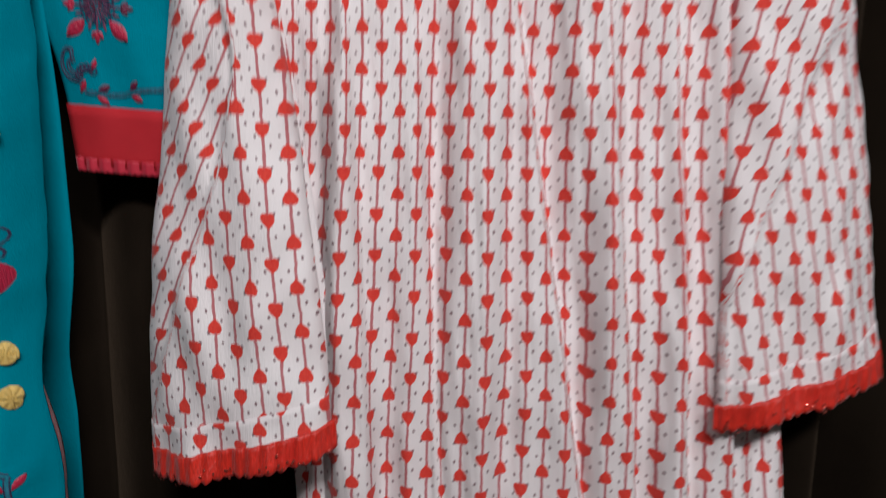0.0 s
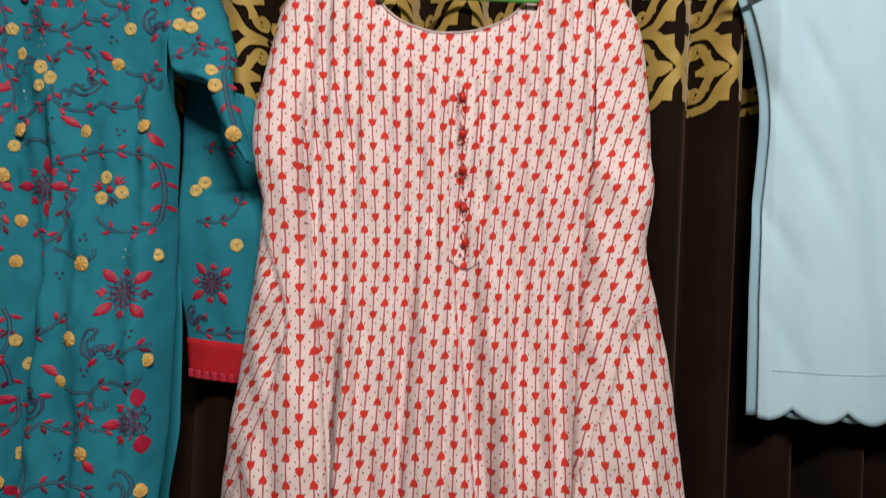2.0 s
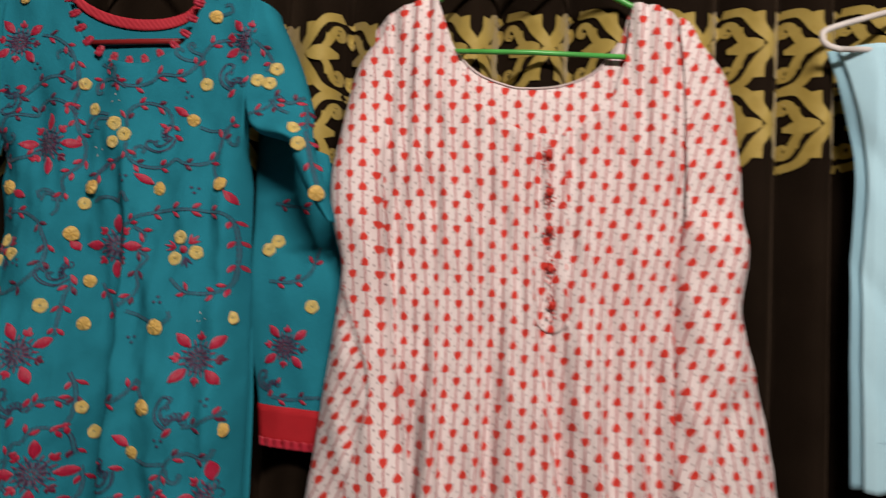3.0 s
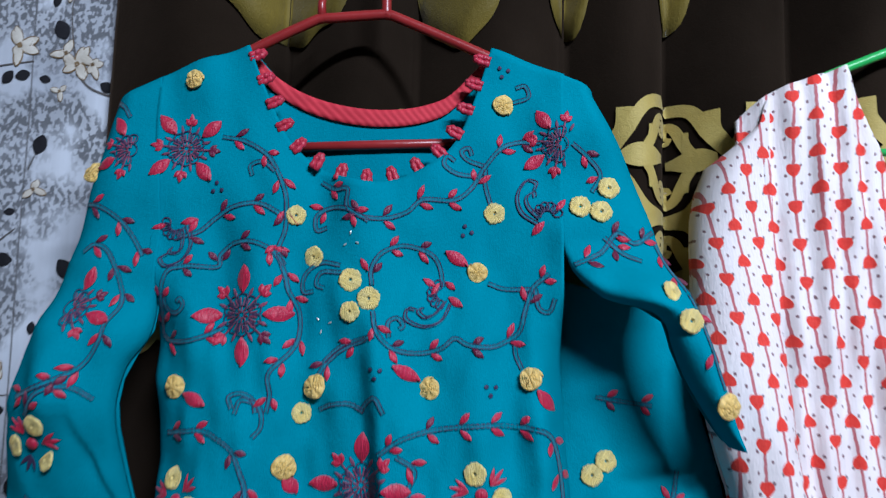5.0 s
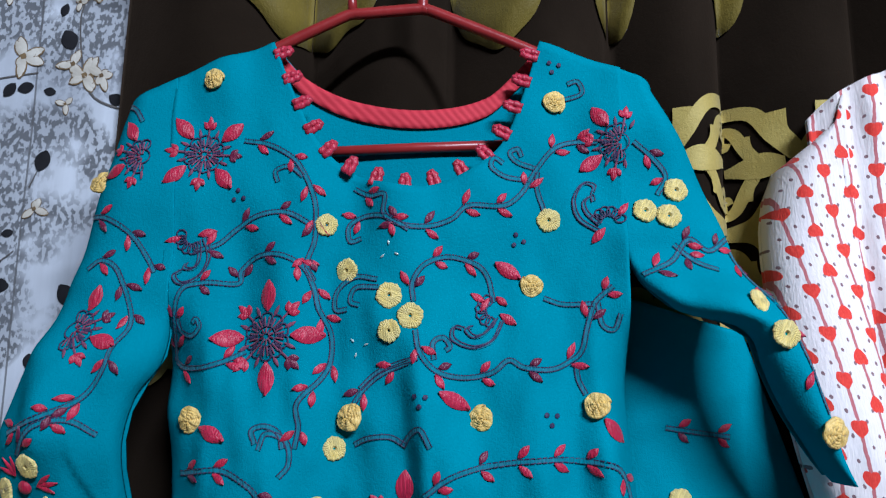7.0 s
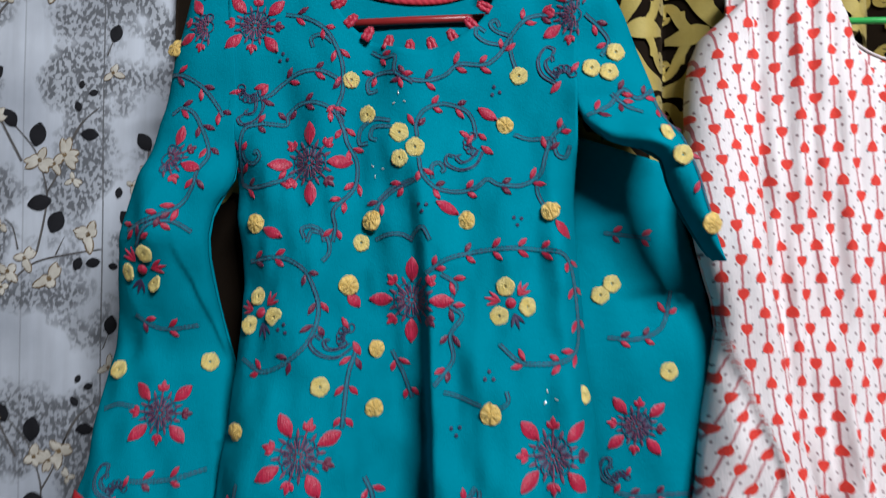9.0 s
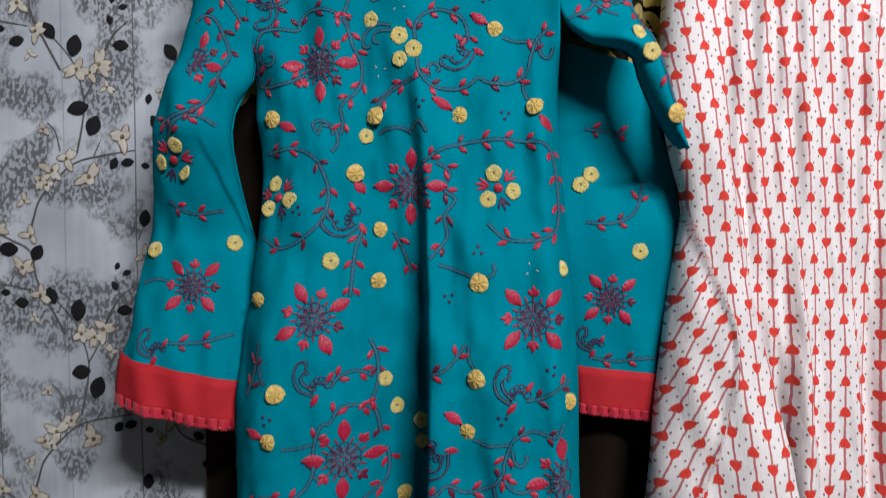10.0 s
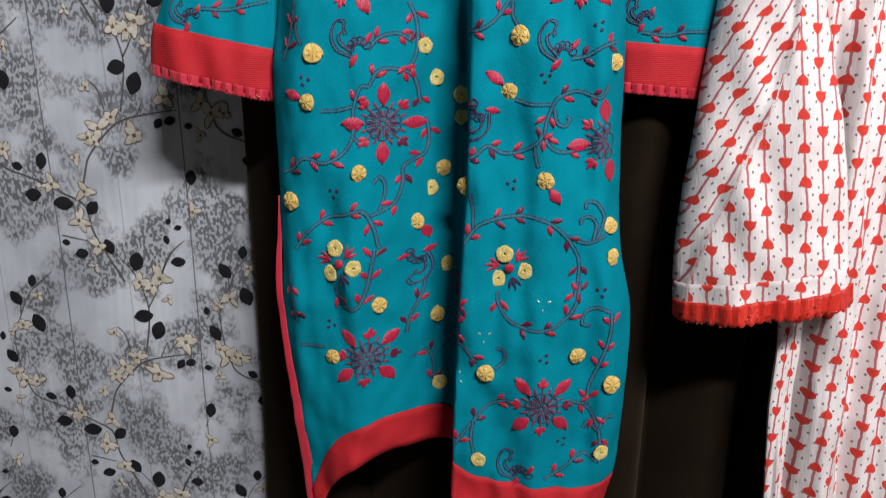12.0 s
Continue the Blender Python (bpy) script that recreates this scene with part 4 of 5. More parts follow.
def stitched_vine(depth, pts, leaves=True, width=0.0032, parent=teal, seed=0):
    """A couched vine: mauve core between two navy stitch lines, with pairs of crimson leaves."""
    d = Decal(depth, 0.0009)
    P = curve_through(pts, 5)
    d.ribbon(P, width, 0, 0.0, 0.0)
    n = len(P)
    for side in (-1, 1):
        edge = []
        for i, (x, z) in enumerate(P):
            a, b = P[max(i - 1, 0)], P[min(i + 1, n - 1)]
            dx, dz = b[0] - a[0], b[1] - a[1]
            k = math.hypot(dx, dz) or 1e-6
            edge.append((x - dz / k * width * 0.5 * side, z + dx / k * width * 0.5 * side))
        # running stitches: short raised dashes
        fine = curve_through(edge, 2)
        for i in range(0, len(fine) - 1):
            (x0, z0), (x1, z1) = fine[i], fine[i + 1]
            d.ribbon([(x0, z0), (x0 + 0.4 * (x1 - x0), z0 + 0.4 * (z1 - z0)), (x0 + 0.8 * (x1 - x0), z0 + 0.8 * (z1 - z0))], 0.0009, 1, 0.0006, 0.0004)
    run = sum(math.dist(P[i], P[i + 1]) for i in range(n - 1))
    if leaves and run > 0.035:
        rng = random.Random(seed)
        gap, gone, nxt, side = 0.029, 0.0, 0.014, 1
        for i in range(n - 1):
            gone += math.dist(P[i], P[i + 1])
            if gone > nxt:
                nxt += gap * rng.uniform(0.75, 1.3)
                x, z = P[i]
                ang = math.atan2(P[i + 1][1] - z, P[i + 1][0] - x)
                for sd in (side, -side):
                    q = ang + sd * rng.uniform(0.45, 0.8)
                    ox, oz = -math.sin(ang) * sd * 0.0025, math.cos(ang) * sd * 0.0025
                    d.leaf(x + ox, z + oz, rng.uniform(0.0095, 0.0130), 0.0054, q, 4 if rng.random() < 0.3 else 2, 0.0018)
                side = -side
    return d.build("embroidered_vine", STITCH, parent)


def stitched_flower(depth, x, z, r=0.042, turn=0.0, half=0, parent=teal):
    """Eight-fold flower: outlined petals round a mauve eye, four long crimson leaves and four sprigs."""
    d = Decal(depth, 0.0009)
    for k in range(10):
        a = turn + k * math.pi / 5 + 0.3
        if half and math.cos(a) * half > 0.2:
            continue
        at = lambda u, v: (x + r * (u * math.cos(a) - v * math.sin(a)), z + r * (u * math.sin(a) + v * math.cos(a)))
        # scalloped petal outline, two mauve spokes and an inner ring of stitches
        d.ribbon([at(0.20, -0.07), at(0.30, -0.115), at(0.39, -0.09), at(0.425, 0.0), at(0.39, 0.09), at(0.30, 0.115), at(0.20, 0.07)], 0.0012, 1, 0.0008, 0.0004)
        for v in (-0.035, 0.035):
            d.ribbon([at(0.17, v * 0.6), at(0.26, v), at(0.34, v * 1.2)], 0.0013, 3, 0.0010, 0.0005)
        d.ribbon([at(0.05, 0), at(0.10, 0.01), at(0.15, 0)], 0.0014, 4 if k % 2 else 3, 0.0010, 0.0005)
    ring = [(x + math.cos(q) * r * 0.18, z + math.sin(q) * r * 0.18) for q in (2 * math.pi * j / 14 for j in range(15))]
    d.ribbon(ring, 0.0011, 1, 0.0008, 0.0004)
    for k in range(4):
        a = turn + k * math.pi / 2
        if not (half and math.cos(a) * half > 0.2):
            d.leaf(x + math.cos(a) * r * 0.44, z + math.sin(a) * r * 0.44, r * 0.56, r * 0.31, a, 2, 0.0026, 0.75)
        a += math.pi / 4
        if not (half and math.cos(a) * half > 0.2):
            d.ribbon([(x + math.cos(a) * r * q, z + math.sin(a) * r * q) for q in (0.34, 0.45, 0.58)], 0.0016, 3, 0.0008, 0.0005)
            for da, l in ((-0.75, 0.20), (0, 0.27), (0.75, 0.20)):
                d.leaf(x + math.cos(a) * r * 0.55, z + math.sin(a) * r * 0.55, r * l, r * 0.13, a + da, 4 if k == 3 else 2, 0.0014)
            for da in (-0.42, 0.42):
                d.leaf(x + math.cos(a + da) * r * 0.36, z + math.sin(a + da) * r * 0.36, r * 0.22, r * 0.07, a + da * 0.7, 3, 0.0010)
    return d.build("embroidered_flower", STITCH, parent)


def stitched_paisley(depth, x, z, size=0.02, turn=0.0, parent=teal):
    """A scrolled paisley with a half flower and a crimson bud."""
    d = Decal(depth, 0.0009)
    R = lambda u, v: (x + size * (u * math.cos(turn) - v * math.sin(turn)), z + size * (u * math.sin(turn) + v * math.cos(turn)))
    for pts in ([(-0.3, -0.6), (-0.9, -0.1), (-1.0, 0.6), (-0.6, 1.2), (-0.2, 1.1), (-0.3, 0.8)], [(-0.2, -0.4), (-0.6, 0.1), (-0.65, 0.5), (-0.35, 0.7), (-0.3, 0.5)]):
        P = curve_through([R(*p) for p in pts], 5)
        d.ribbon(P, 0.0034, 0)
        d.ribbon([(a + 0.0012, b + 0.0008) for a, b in P], 0.0011, 1, 0.0008, 0.0005)
        d.ribbon([(a - 0.0012, b - 0.0008) for a, b in P], 0.0011, 1, 0.0008, 0.0005)
    for k in range(6):
        a = 0.2 + 0.5 * k
        loop = [R(0.1 + math.cos(a) * (0.42 + 0.2 * math.cos(q)) - math.sin(a) * 0.16 * math.sin(q), -0.35 + math.sin(a) * (0.42 + 0.2 * math.cos(q)) + math.cos(a) * 0.16 * math.sin(q)) for q in (2 * math.pi * j / 8 for j in range(9))]
        d.ribbon(loop, 0.0012, 1, 0.0008, 0.0005)
    bx, bz = R(-0.05, -0.55)
    d.leaf(bx, bz, size * 0.7, size * 0.32, turn + 3.9, 2, 0.0018)
    bx, bz = R(0.45, -0.15)
    d.leaf(bx, bz, size * 0.6, size * 0.26, turn + 0.8, 2, 0.0018)
    return d.build("embroidered_paisley", STITCH, parent)


def rose_mesh():
    """A raised yellow rose of coiled thread."""
    rng = random.Random(4)
    bm = bmesh.new()
    turns = []
    for i in range(150):
        f = i / 149
        a = f * 5.2 * 2 * math.pi
        r = 0.0090 * (1 - f) ** 0.8 + 0.0004
        r *= 1 + 0.045 * math.sin(3.3 * a + 1)
        turns.append((r * math.cos(a), -0.0012 - 0.0030 * f + 0.0007 * math.sin(7 * a), r * math.sin(a)))
    src = tube(turns, 0.0015, 6)
    me = bpy.data.meshes.new("rose")
    src.to_mesh(me)
    src.free()
    bm.from_mesh(me)
    bmesh.ops.create_uvsphere(bm, u_segments=14, v_segments=7, radius=0.0088, matrix=Matrix.Diagonal((1, 0.28, 1, 1)))
    bm.to_mesh(me)
    bm.free()
    me.materials.append(YELLOW)
    me.polygons.foreach_set("use_smooth", [True] * len(me.polygons))
    return me


def disc_mesh():
    """A flat flower of straw thread: ridged spokes, a wavy rim and a pierced eye."""
    V, F = [], []
    n = 56
    for j, (r, h) in enumerate(((0.0009, -0.0004), (0.0020, 0.0016), (0.0055, 0.0014), (0.0084, 0.0012), (0.0092, 0.0004), (0.0094, -0.0006))):
        for k in range(n):
            a = 2 * math.pi * k / n
            rr = r * (1 + (0.035 * math.sin(5 * a) + 0.03 * math.sin(13 * a + 1)) * (r > 0.004))
            V.append((rr * math.cos(a), -(h + (0.0004 if k % 2 else 0) * (r > 0.002)), rr * math.sin(a)))
    for j in range(5):
        for k in range(n):
            F.append((j * n + k, j * n + (k + 1) % n, (j + 1) * n + (k + 1) % n, (j + 1) * n + k))
    me = bpy.data.meshes.new("disc_flower")
    me.from_pydata(V, [], F)
    me.materials.append(STRAW)
    return me


def knot_mesh():
    bm = bmesh.new()
    bmesh.ops.create_uvsphere(bm, u_segments=12, v_segments=8, radius=0.0052, matrix=Matrix.Diagonal((1, 0.55, 1, 1)))
    me = bpy.data.meshes.new("knot")
    bm.to_mesh(me)
    bm.free()
    me.materials.append(PINK_LEAF)
    me.polygons.foreach_set("use_smooth", [True] * len(me.polygons))
    return me


ROSE, DISC, KNOT = rose_mesh(), disc_mesh(), knot_mesh()


def stud(name, me, depth, x, z, turn=0.0, scale=1.0, parent=teal):
    ob = new(name, me)
    ob.parent = parent
    e = 0.004
    nx = (depth(x + e, z) - depth(x - e, z)) / (2 * e)
    nz = (depth(x, z + e) - depth(x, z - e)) / (2 * e)
    ob.location = Vector((x, depth(x, z) - 0.001, z)) - parent_place(parent)
    nx, nz = max(-0.5, min(0.5, nx)), max(-0.5, min(0.5, nz))
    ob.rotation_euler = Euler((math.atan(-nz), turn, math.atan(nx)), "YXZ")
    ob.scale = (scale, scale, scale)
    return ob


def cluster(depth, x, z, turn=0.0, parent=teal):
    """Three straw discs round a crimson knot, with dark sprigs."""
    for k in range(3):
        a = turn + k * 2.0944
        stud("disc_flower", DISC, depth, x + 0.0165 * math.cos(a), z + 0.0165 * math.sin(a), k, 0.98, parent)
    stud("knot", KNOT, depth, x, z, 0, 1, parent)
    for k in range(3):
        d = Decal(depth, 0.0009)
        a = turn + 1.047 + k * 2.0944
        for da in (-0.5, 0, 0.5):
            d.leaf(x + 0.010 * math.cos(a), z + 0.010 * math.sin(a), 0.016 - 0.004 * abs(da), 0.0035, a + da, 2 if k != 1 else 1, 0.0012)
        d.build("sprig", STITCH, parent)


def trio(depth, x, z, seed=0, sequins=False, parent=teal):
    d = Decal(depth, 0.0009)
    rng = random.Random(seed)
    t = rng.uniform(0, 2)
    for k in range(3):
        a = t + k * 2.0944
        if sequins:
            d.leaf(x + 0.0045 * math.cos(a), z + 0.0045 * math.sin(a), 0.0035, 0.0016, a, 0, 0.0008, 0.4)
        else:
            d.fan(x + 0.0045 * math.cos(a), z + 0.0045 * math.sin(a), lambda q: 0.0019, 0, 0.0003, 8, 0.0009)
    return tagged(d.build("sequin_trio" if sequins else "knot_trio", [SEQUIN if sequins else NAVY], parent), kind="stuff")


def inside(x, z, grow=0.0):
    return tl(z) + 0.006 + grow < x < tr(z) - 0.006 - grow and teal_hem(x) + BAND + 0.004 < z < teal_top(x) - 0.004


serial = 0


def vine(*pts):
    """A vine on the front panel, kept within its edges."""
    global serial
    q = [p for p in pts if inside(*p)]
    serial += 1
    if len(q) > 2:
        run = sum(math.dist(q[i], q[i + 1]) for i in range(len(q) - 1))
        turned = math.dist(q[0], q[-1]) / max(run, 1e-6)
        stitched_vine(teal_depth, q, leaves=run > 0.06 and turned > 0.15 or len(q) < 5 and run > 0.05, seed=serial)


taken = []


def repeats(x, z, clear=0.017):
    near = min((math.dist((x, z), o) for o in taken), default=1)
    if inside(x, z, 0.006) and near > clear:
        taken.append((x, z))
        yield x, z


vine((-0.695, 1.610), (-0.688, 1.628), (-0.690, 1.660), (-0.682, 1.676), (-0.666, 1.685), (-0.640, 1.686), (-0.638, 1.696), (-0.626, 1.706), (-0.607, 1.707), (-0.589, 1.698), (-0.580, 1.681), (-0.576, 1.667), (-0.567, 1.650), (-0.566, 1.630), (-0.572, 1.616), (-0.586, 1.599), (-0.584, 1.583), (-0.586, 1.568))
vine((-0.688, 1.628), (-0.677, 1.623), (-0.658, 1.623), (-0.642, 1.628), (-0.628, 1.635))
vine((-0.683, 1.662), (-0.680, 1.650), (-0.670, 1.646), (-0.663, 1.652), (-0.666, 1.658), (-0.669, 1.655))
vine((-0.582, 1.743), (-0.582, 1.720), (-0.587, 1.701), (-0.581, 1.688))
vine((-0.675, 1.709), (-0.657, 1.715), (-0.644, 1.727), (-0.627, 1.737), (-0.605, 1.740), (-0.584, 1.730))
vine((-0.692, 1.616), (-0.684, 1.600), (-0.672, 1.589))
vine((-0.533, 1.689), (-0.550, 1.691), (-0.563, 1.681), (-0.564, 1.667), (-0.555, 1.667))
vine((-0.532, 1.683), (-0.549, 1.683), (-0.553, 1.673), (-0.546, 1.670))
vine((-0.508, 1.629), (-0.527, 1.621), (-0.540, 1.610), (-0.547, 1.599))
vine((-0.546, 1.571), (-0.535, 1.576), (-0.520, 1.577), (-0.508, 1.571))
vine((-0.613, 1.571), (-0.616, 1.580), (-0.607, 1.583), (-0.597, 1.578), (-0.594, 1.568))
vine((-0.511, 1.726), (-0.528, 1.736), (-0.545, 1.738), (-0.557, 1.731), (-0.556, 1.719), (-0.547, 1.721))
vine((-0.506, 1.673), (-0.507, 1.687), (-0.498, 1.701), (-0.481, 1.707), (-0.461, 1.702), (-0.452, 1.692), (-0.448, 1.674))
vine((-0.504, 1.652), (-0.500, 1.636), (-0.488, 1.623), (-0.469, 1.619), (-0.449, 1.623), (-0.437, 1.632), (-0.426, 1.627), (-0.407, 1.626), (-0.393, 1.632), (-0.384, 1.640), (-0.380, 1.656), (-0.374, 1.675), (-0.361, 1.687), (-0.349, 1.690))
vine((-0.379, 1.643), (-0.370, 1.633), (-0.347, 1.632))
vine((-0.411, 1.678), (-0.397, 1.674), (-0.375, 1.674))
vine((-0.372, 1.675), (-0.369, 1.659), (-0.360, 1.656), (-0.353, 1.662), (-0.356, 1.667))
vine((-0.388, 1.632), (-0.387, 1.620), (-0.382, 1.609))
vine((-0.490, 1.631), (-0.491, 1.643), (-0.484, 1.647), (-0.479, 1.641), (-0.482, 1.638))
vine((-0.543, 1.610), (-0.532, 1.621), (-0.516, 1.628), (-0.501, 1.632))
vine((-0.511, 1.571), (-0.505, 1.580), (-0.498, 1.583), (-0.491, 1.571))
vine((-0.555, 1.761), (-0.542, 1.754), (-0.530, 1.753), (-0.530, 1.739), (-0.518, 1.730), (-0.499, 1.729), (-0.480, 1.735), (-0.467, 1.746), (-0.441, 1.747), (-0.427, 1.758), (-0.417, 1.775), (-0.403, 1.793), (-0.388, 1.800), (-0.369, 1.799))
vine((-0.421, 1.769), (-0.439, 1.770), (-0.450, 1.777), (-0.448, 1.785), (-0.441, 1.781))
vine((-0.417, 1.778), (-0.431, 1.783), (-0.436, 1.790), (-0.430, 1.793), (-0.427, 1.787))
vine((-0.415, 1.775), (-0.415, 1.761), (-0.410, 1.744))
vine((-0.393, 1.835), (-0.380, 1.840), (-0.383, 1.850), (-0.391, 1.848))
vine((-0.643, 1.799), (-0.623, 1.795), (-0.602, 1.783), (-0.591, 1.768), (-0.583, 1.748), (-0.581, 1.726))
vine((-0.593, 1.768), (-0.604, 1.776), (-0.615, 1.773), (-0.613, 1.764))
vine((-0.591, 1.778), (-0.583, 1.787), (-0.573, 1.781))
vine((-0.495, 1.539), (-0.472, 1.554), (-0.431, 1.563), (-0.391, 1.564), (-0.356, 1.553), (-0.341, 1.524), (-0.346, 1.484), (-0.360, 1.460), (-0.401, 1.457), (-0.424, 1.474))
vine((-0.672, 1.548), (-0.636, 1.552), (-0.609, 1.537), (-0.597, 1.502), (-0.608, 1.467), (-0.645, 1.443), (-0.672, 1.454))
vine((-0.610, 1.567), (-0.606, 1.578), (-0.592, 1.573), (-0.589, 1.558), (-0.595, 1.549))
vine((-0.560, 1.468), (-0.567, 1.439), (-0.570, 1.392))
vine((-0.528, 1.463), (-0.516, 1.440), (-0.507, 1.417))
vine((-0.480, 1.539), (-0.465, 1.528), (-0.471, 1.510), (-0.459, 1.499), (-0.470, 1.481), (-0.467, 1.458), (-0.484, 1.435))
vine((-0.475, 1.429), (-0.458, 1.424), (-0.440, 1.418))
vine((-0.429, 1.413), (-0.416, 1.422), (-0.417, 1.432))
vine((-0.489, 1.319), (-0.474, 1.318), (-0.458, 1.328), (-0.444, 1.348))
vine((-0.441, 1.346), (-0.440, 1.333), (-0.435, 1.324))
vine((-0.381, 1.293), (-0.366, 1.296), (-0.351, 1.305), (-0.334, 1.311), (-0.321, 1.307))
vine((-0.434, 1.252), (-0.418, 1.248), (-0.396, 1.248))
vine((-0.396, 1.248), (-0.390, 1.256), (-0.372, 1.262), (-0.349, 1.256), (-0.341, 1.268), (-0.321, 1.274))
vine((-0.396, 1.248), (-0.402, 1.228), (-0.400, 1.211), (-0.387, 1.202), (-0.368, 1.204), (-0.350, 1.209))
vine((-0.394, 1.243), (-0.391, 1.231), (-0.383, 1.227), (-0.378, 1.234), (-0.382, 1.236))
vine((-0.490, 1.191), (-0.474, 1.194), (-0.460, 1.205), (-0.444, 1.198), (-0.426, 1.200), (-0.411, 1.209), (-0.403, 1.220))
vine((-0.412, 1.207), (-0.410, 1.194), (-0.407, 1.186))
vine((-0.471, 1.121), (-0.472, 1.140), (-0.476, 1.156))
vine((-0.480, 1.104), (-0.466, 1.124), (-0.444, 1.133), (-0.417, 1.136), (-0.393, 1.130), (-0.376, 1.117), (-0.364, 1.100), (-0.360, 1.088), (-0.360, 1.069), (-0.363, 1.054))
vine((-0.373, 1.117), (-0.354, 1.110), (-0.333, 1.117), (-0.322, 1.136), (-0.322, 1.163))
vine((-0.347, 1.113), (-0.345, 1.130), (-0.353, 1.137), (-0.361, 1.134), (-0.360, 1.129))
vine((-0.344, 1.113), (-0.337, 1.135), (-0.346, 1.151), (-0.356, 1.152), (-0.357, 1.145))
vine((-0.443, 1.054), (-0.441, 1.040), (-0.428, 1.024), (-0.408, 1.016), (-0.387, 1.019), (-0.368, 1.033), (-0.359, 1.053), (-0.358, 1.070))
vine((-0.486, 0.871), (-0.468, 0.898), (-0.449, 0.921), (-0.429, 0.931), (-0.415, 0.931))
vine((-0.463, 0.904), (-0.465, 0.885), (-0.461, 0.867))
vine((-0.359, 0.935), (-0.342, 0.929), (-0.330, 0.911), (-0.324, 0.890), (-0.323, 0.862))
vine((-0.341, 0.929), (-0.340, 0.953), (-0.332, 0.977), (-0.323, 1.010), (-0.323, 1.038))
vine((-0.323, 1.038), (-0.336, 1.043), (-0.350, 1.037), (-0.353, 1.025), (-0.344, 1.022))
vine((-0.328, 0.902), (-0.338, 0.909), (-0.343, 0.901))
vine((-0.326, 0.905), (-0.319, 0.918), (-0.311, 0.916))
vine((-0.382, 0.841), (-0.365, 0.852), (-0.344, 0.871), (-0.326, 0.865))
vine((-0.442, 0.967), (-0.433, 0.977), (-0.433, 0.989), (-0.442, 0.991))
vine((-0.483, 1.052), (-0.484, 1.029), (-0.484, 1.000), (-0.474, 0.989), (-0.461, 0.975))
vine((-0.679, 1.167), (-0.666, 1.173), (-0.652, 1.185), (-0.630, 1.181), (-0.611, 1.191), (-0.601, 1.209), (-0.601, 1.235), (-0.594, 1.258), (-0.585, 1.260))
vine((-0.585, 1.261), (-0.576, 1.276), (-0.558, 1.278), (-0.542, 1.270), (-0.536, 1.242))
vine((-0.601, 1.209), (-0.593, 1.201), (-0.586, 1.207))
vine((-0.634, 1.234), (-0.618, 1.235), (-0.602, 1.239))
vine((-0.549, 1.346), (-0.541, 1.327), (-0.540, 1.297), (-0.548, 1.276))
vine((-0.530, 1.227), (-0.527, 1.207), (-0.531, 1.188), (-0.550, 1.177), (-0.551, 1.159), (-0.559, 1.137), (-0.581, 1.126))
vine((-0.663, 1.086), (-0.649, 1.106), (-0.630, 1.121), (-0.608, 1.128), (-0.589, 1.132), (-0.578, 1.115), (-0.572, 1.091))
vine((-0.573, 1.131), (-0.568, 1.153), (-0.573, 1.166), (-0.580, 1.160))
vine((-0.691, 1.286), (-0.677, 1.286), (-0.669, 1.307), (-0.662, 1.344))
vine((-0.663, 1.327), (-0.659, 1.310), (-0.654, 1.300))
vine((-0.587, 1.297), (-0.577, 1.309), (-0.559, 1.314), (-0.543, 1.306))
vine((-0.617, 1.049), (-0.613, 1.035), (-0.599, 1.026), (-0.588, 1.034), (-0.581, 1.059), (-0.576, 1.090))
vine((-0.670, 1.057), (-0.666, 1.035), (-0.661, 1.004))
vine((-0.544, 0.988), (-0.540, 1.008), (-0.530, 1.028), (-0.525, 1.051))
vine((-0.661, 0.975), (-0.647, 0.976), (-0.630, 0.977))
vine((-0.516, 0.909), (-0.515, 0.934), (-0.523, 0.957), (-0.539, 0.953))
vine((-0.485, 1.006), (-0.485, 1.039), (-0.483, 1.064))

for i, (x, z) in enumerate(((-0.670, 1.849), (-0.402, 1.832), (-0.666, 1.586), (-0.549, 1.590), (-0.420, 1.687), (-0.456, 1.591), (-0.375, 1.601), (-0.571, 1.526), (-0.543, 1.465), (-0.543, 1.409), (-0.670, 1.386), (-0.431, 1.411), (-0.336, 1.290), (-0.330, 1.125), (-0.326, 1.093), (-0.432, 1.314), (-0.440, 1.260), (-0.399, 1.173), (-0.481, 1.161), (-0.642, 1.291), (-0.647, 1.243), (-0.594, 1.172), (-0.512, 1.170), (-0.667, 1.138), (-0.536, 1.114), (-0.356, 0.988), (-0.452, 0.964), (-0.318, 0.957), (-0.621, 0.968), (-0.572, 1.027), (-0.513, 1.000))):
    for p in repeats(x, z):
        stud("rose", ROSE, teal_depth, *p, i, 0.84 + 0.05 * (i % 4))
for i, (x, z) in enumerate(((-0.574, 1.731), (-0.407, 1.737), (-0.524, 1.677), (-0.523, 1.651), (-0.557, 1.696), (-0.508, 1.662), (-0.560, 1.568), (-0.343, 1.427), (-0.592, 1.430), (-0.532, 1.302), (-0.521, 1.269), (-0.493, 1.251), (-0.493, 1.226), (-0.524, 1.148), (-0.503, 1.058), (-0.456, 0.860), (-0.322, 0.875), (-0.508, 0.913))):
    for p in repeats(x, z):
        stud("disc_flower", DISC, teal_depth, *p, i, 0.9 + 0.06 * (i % 3))
for x, z in ((-0.413, 1.512), (-0.655, 1.498), (-0.432, 1.080), (-0.612, 1.076)):
    for p in repeats(x, z):
        cluster(teal_depth, *p, 1.9)
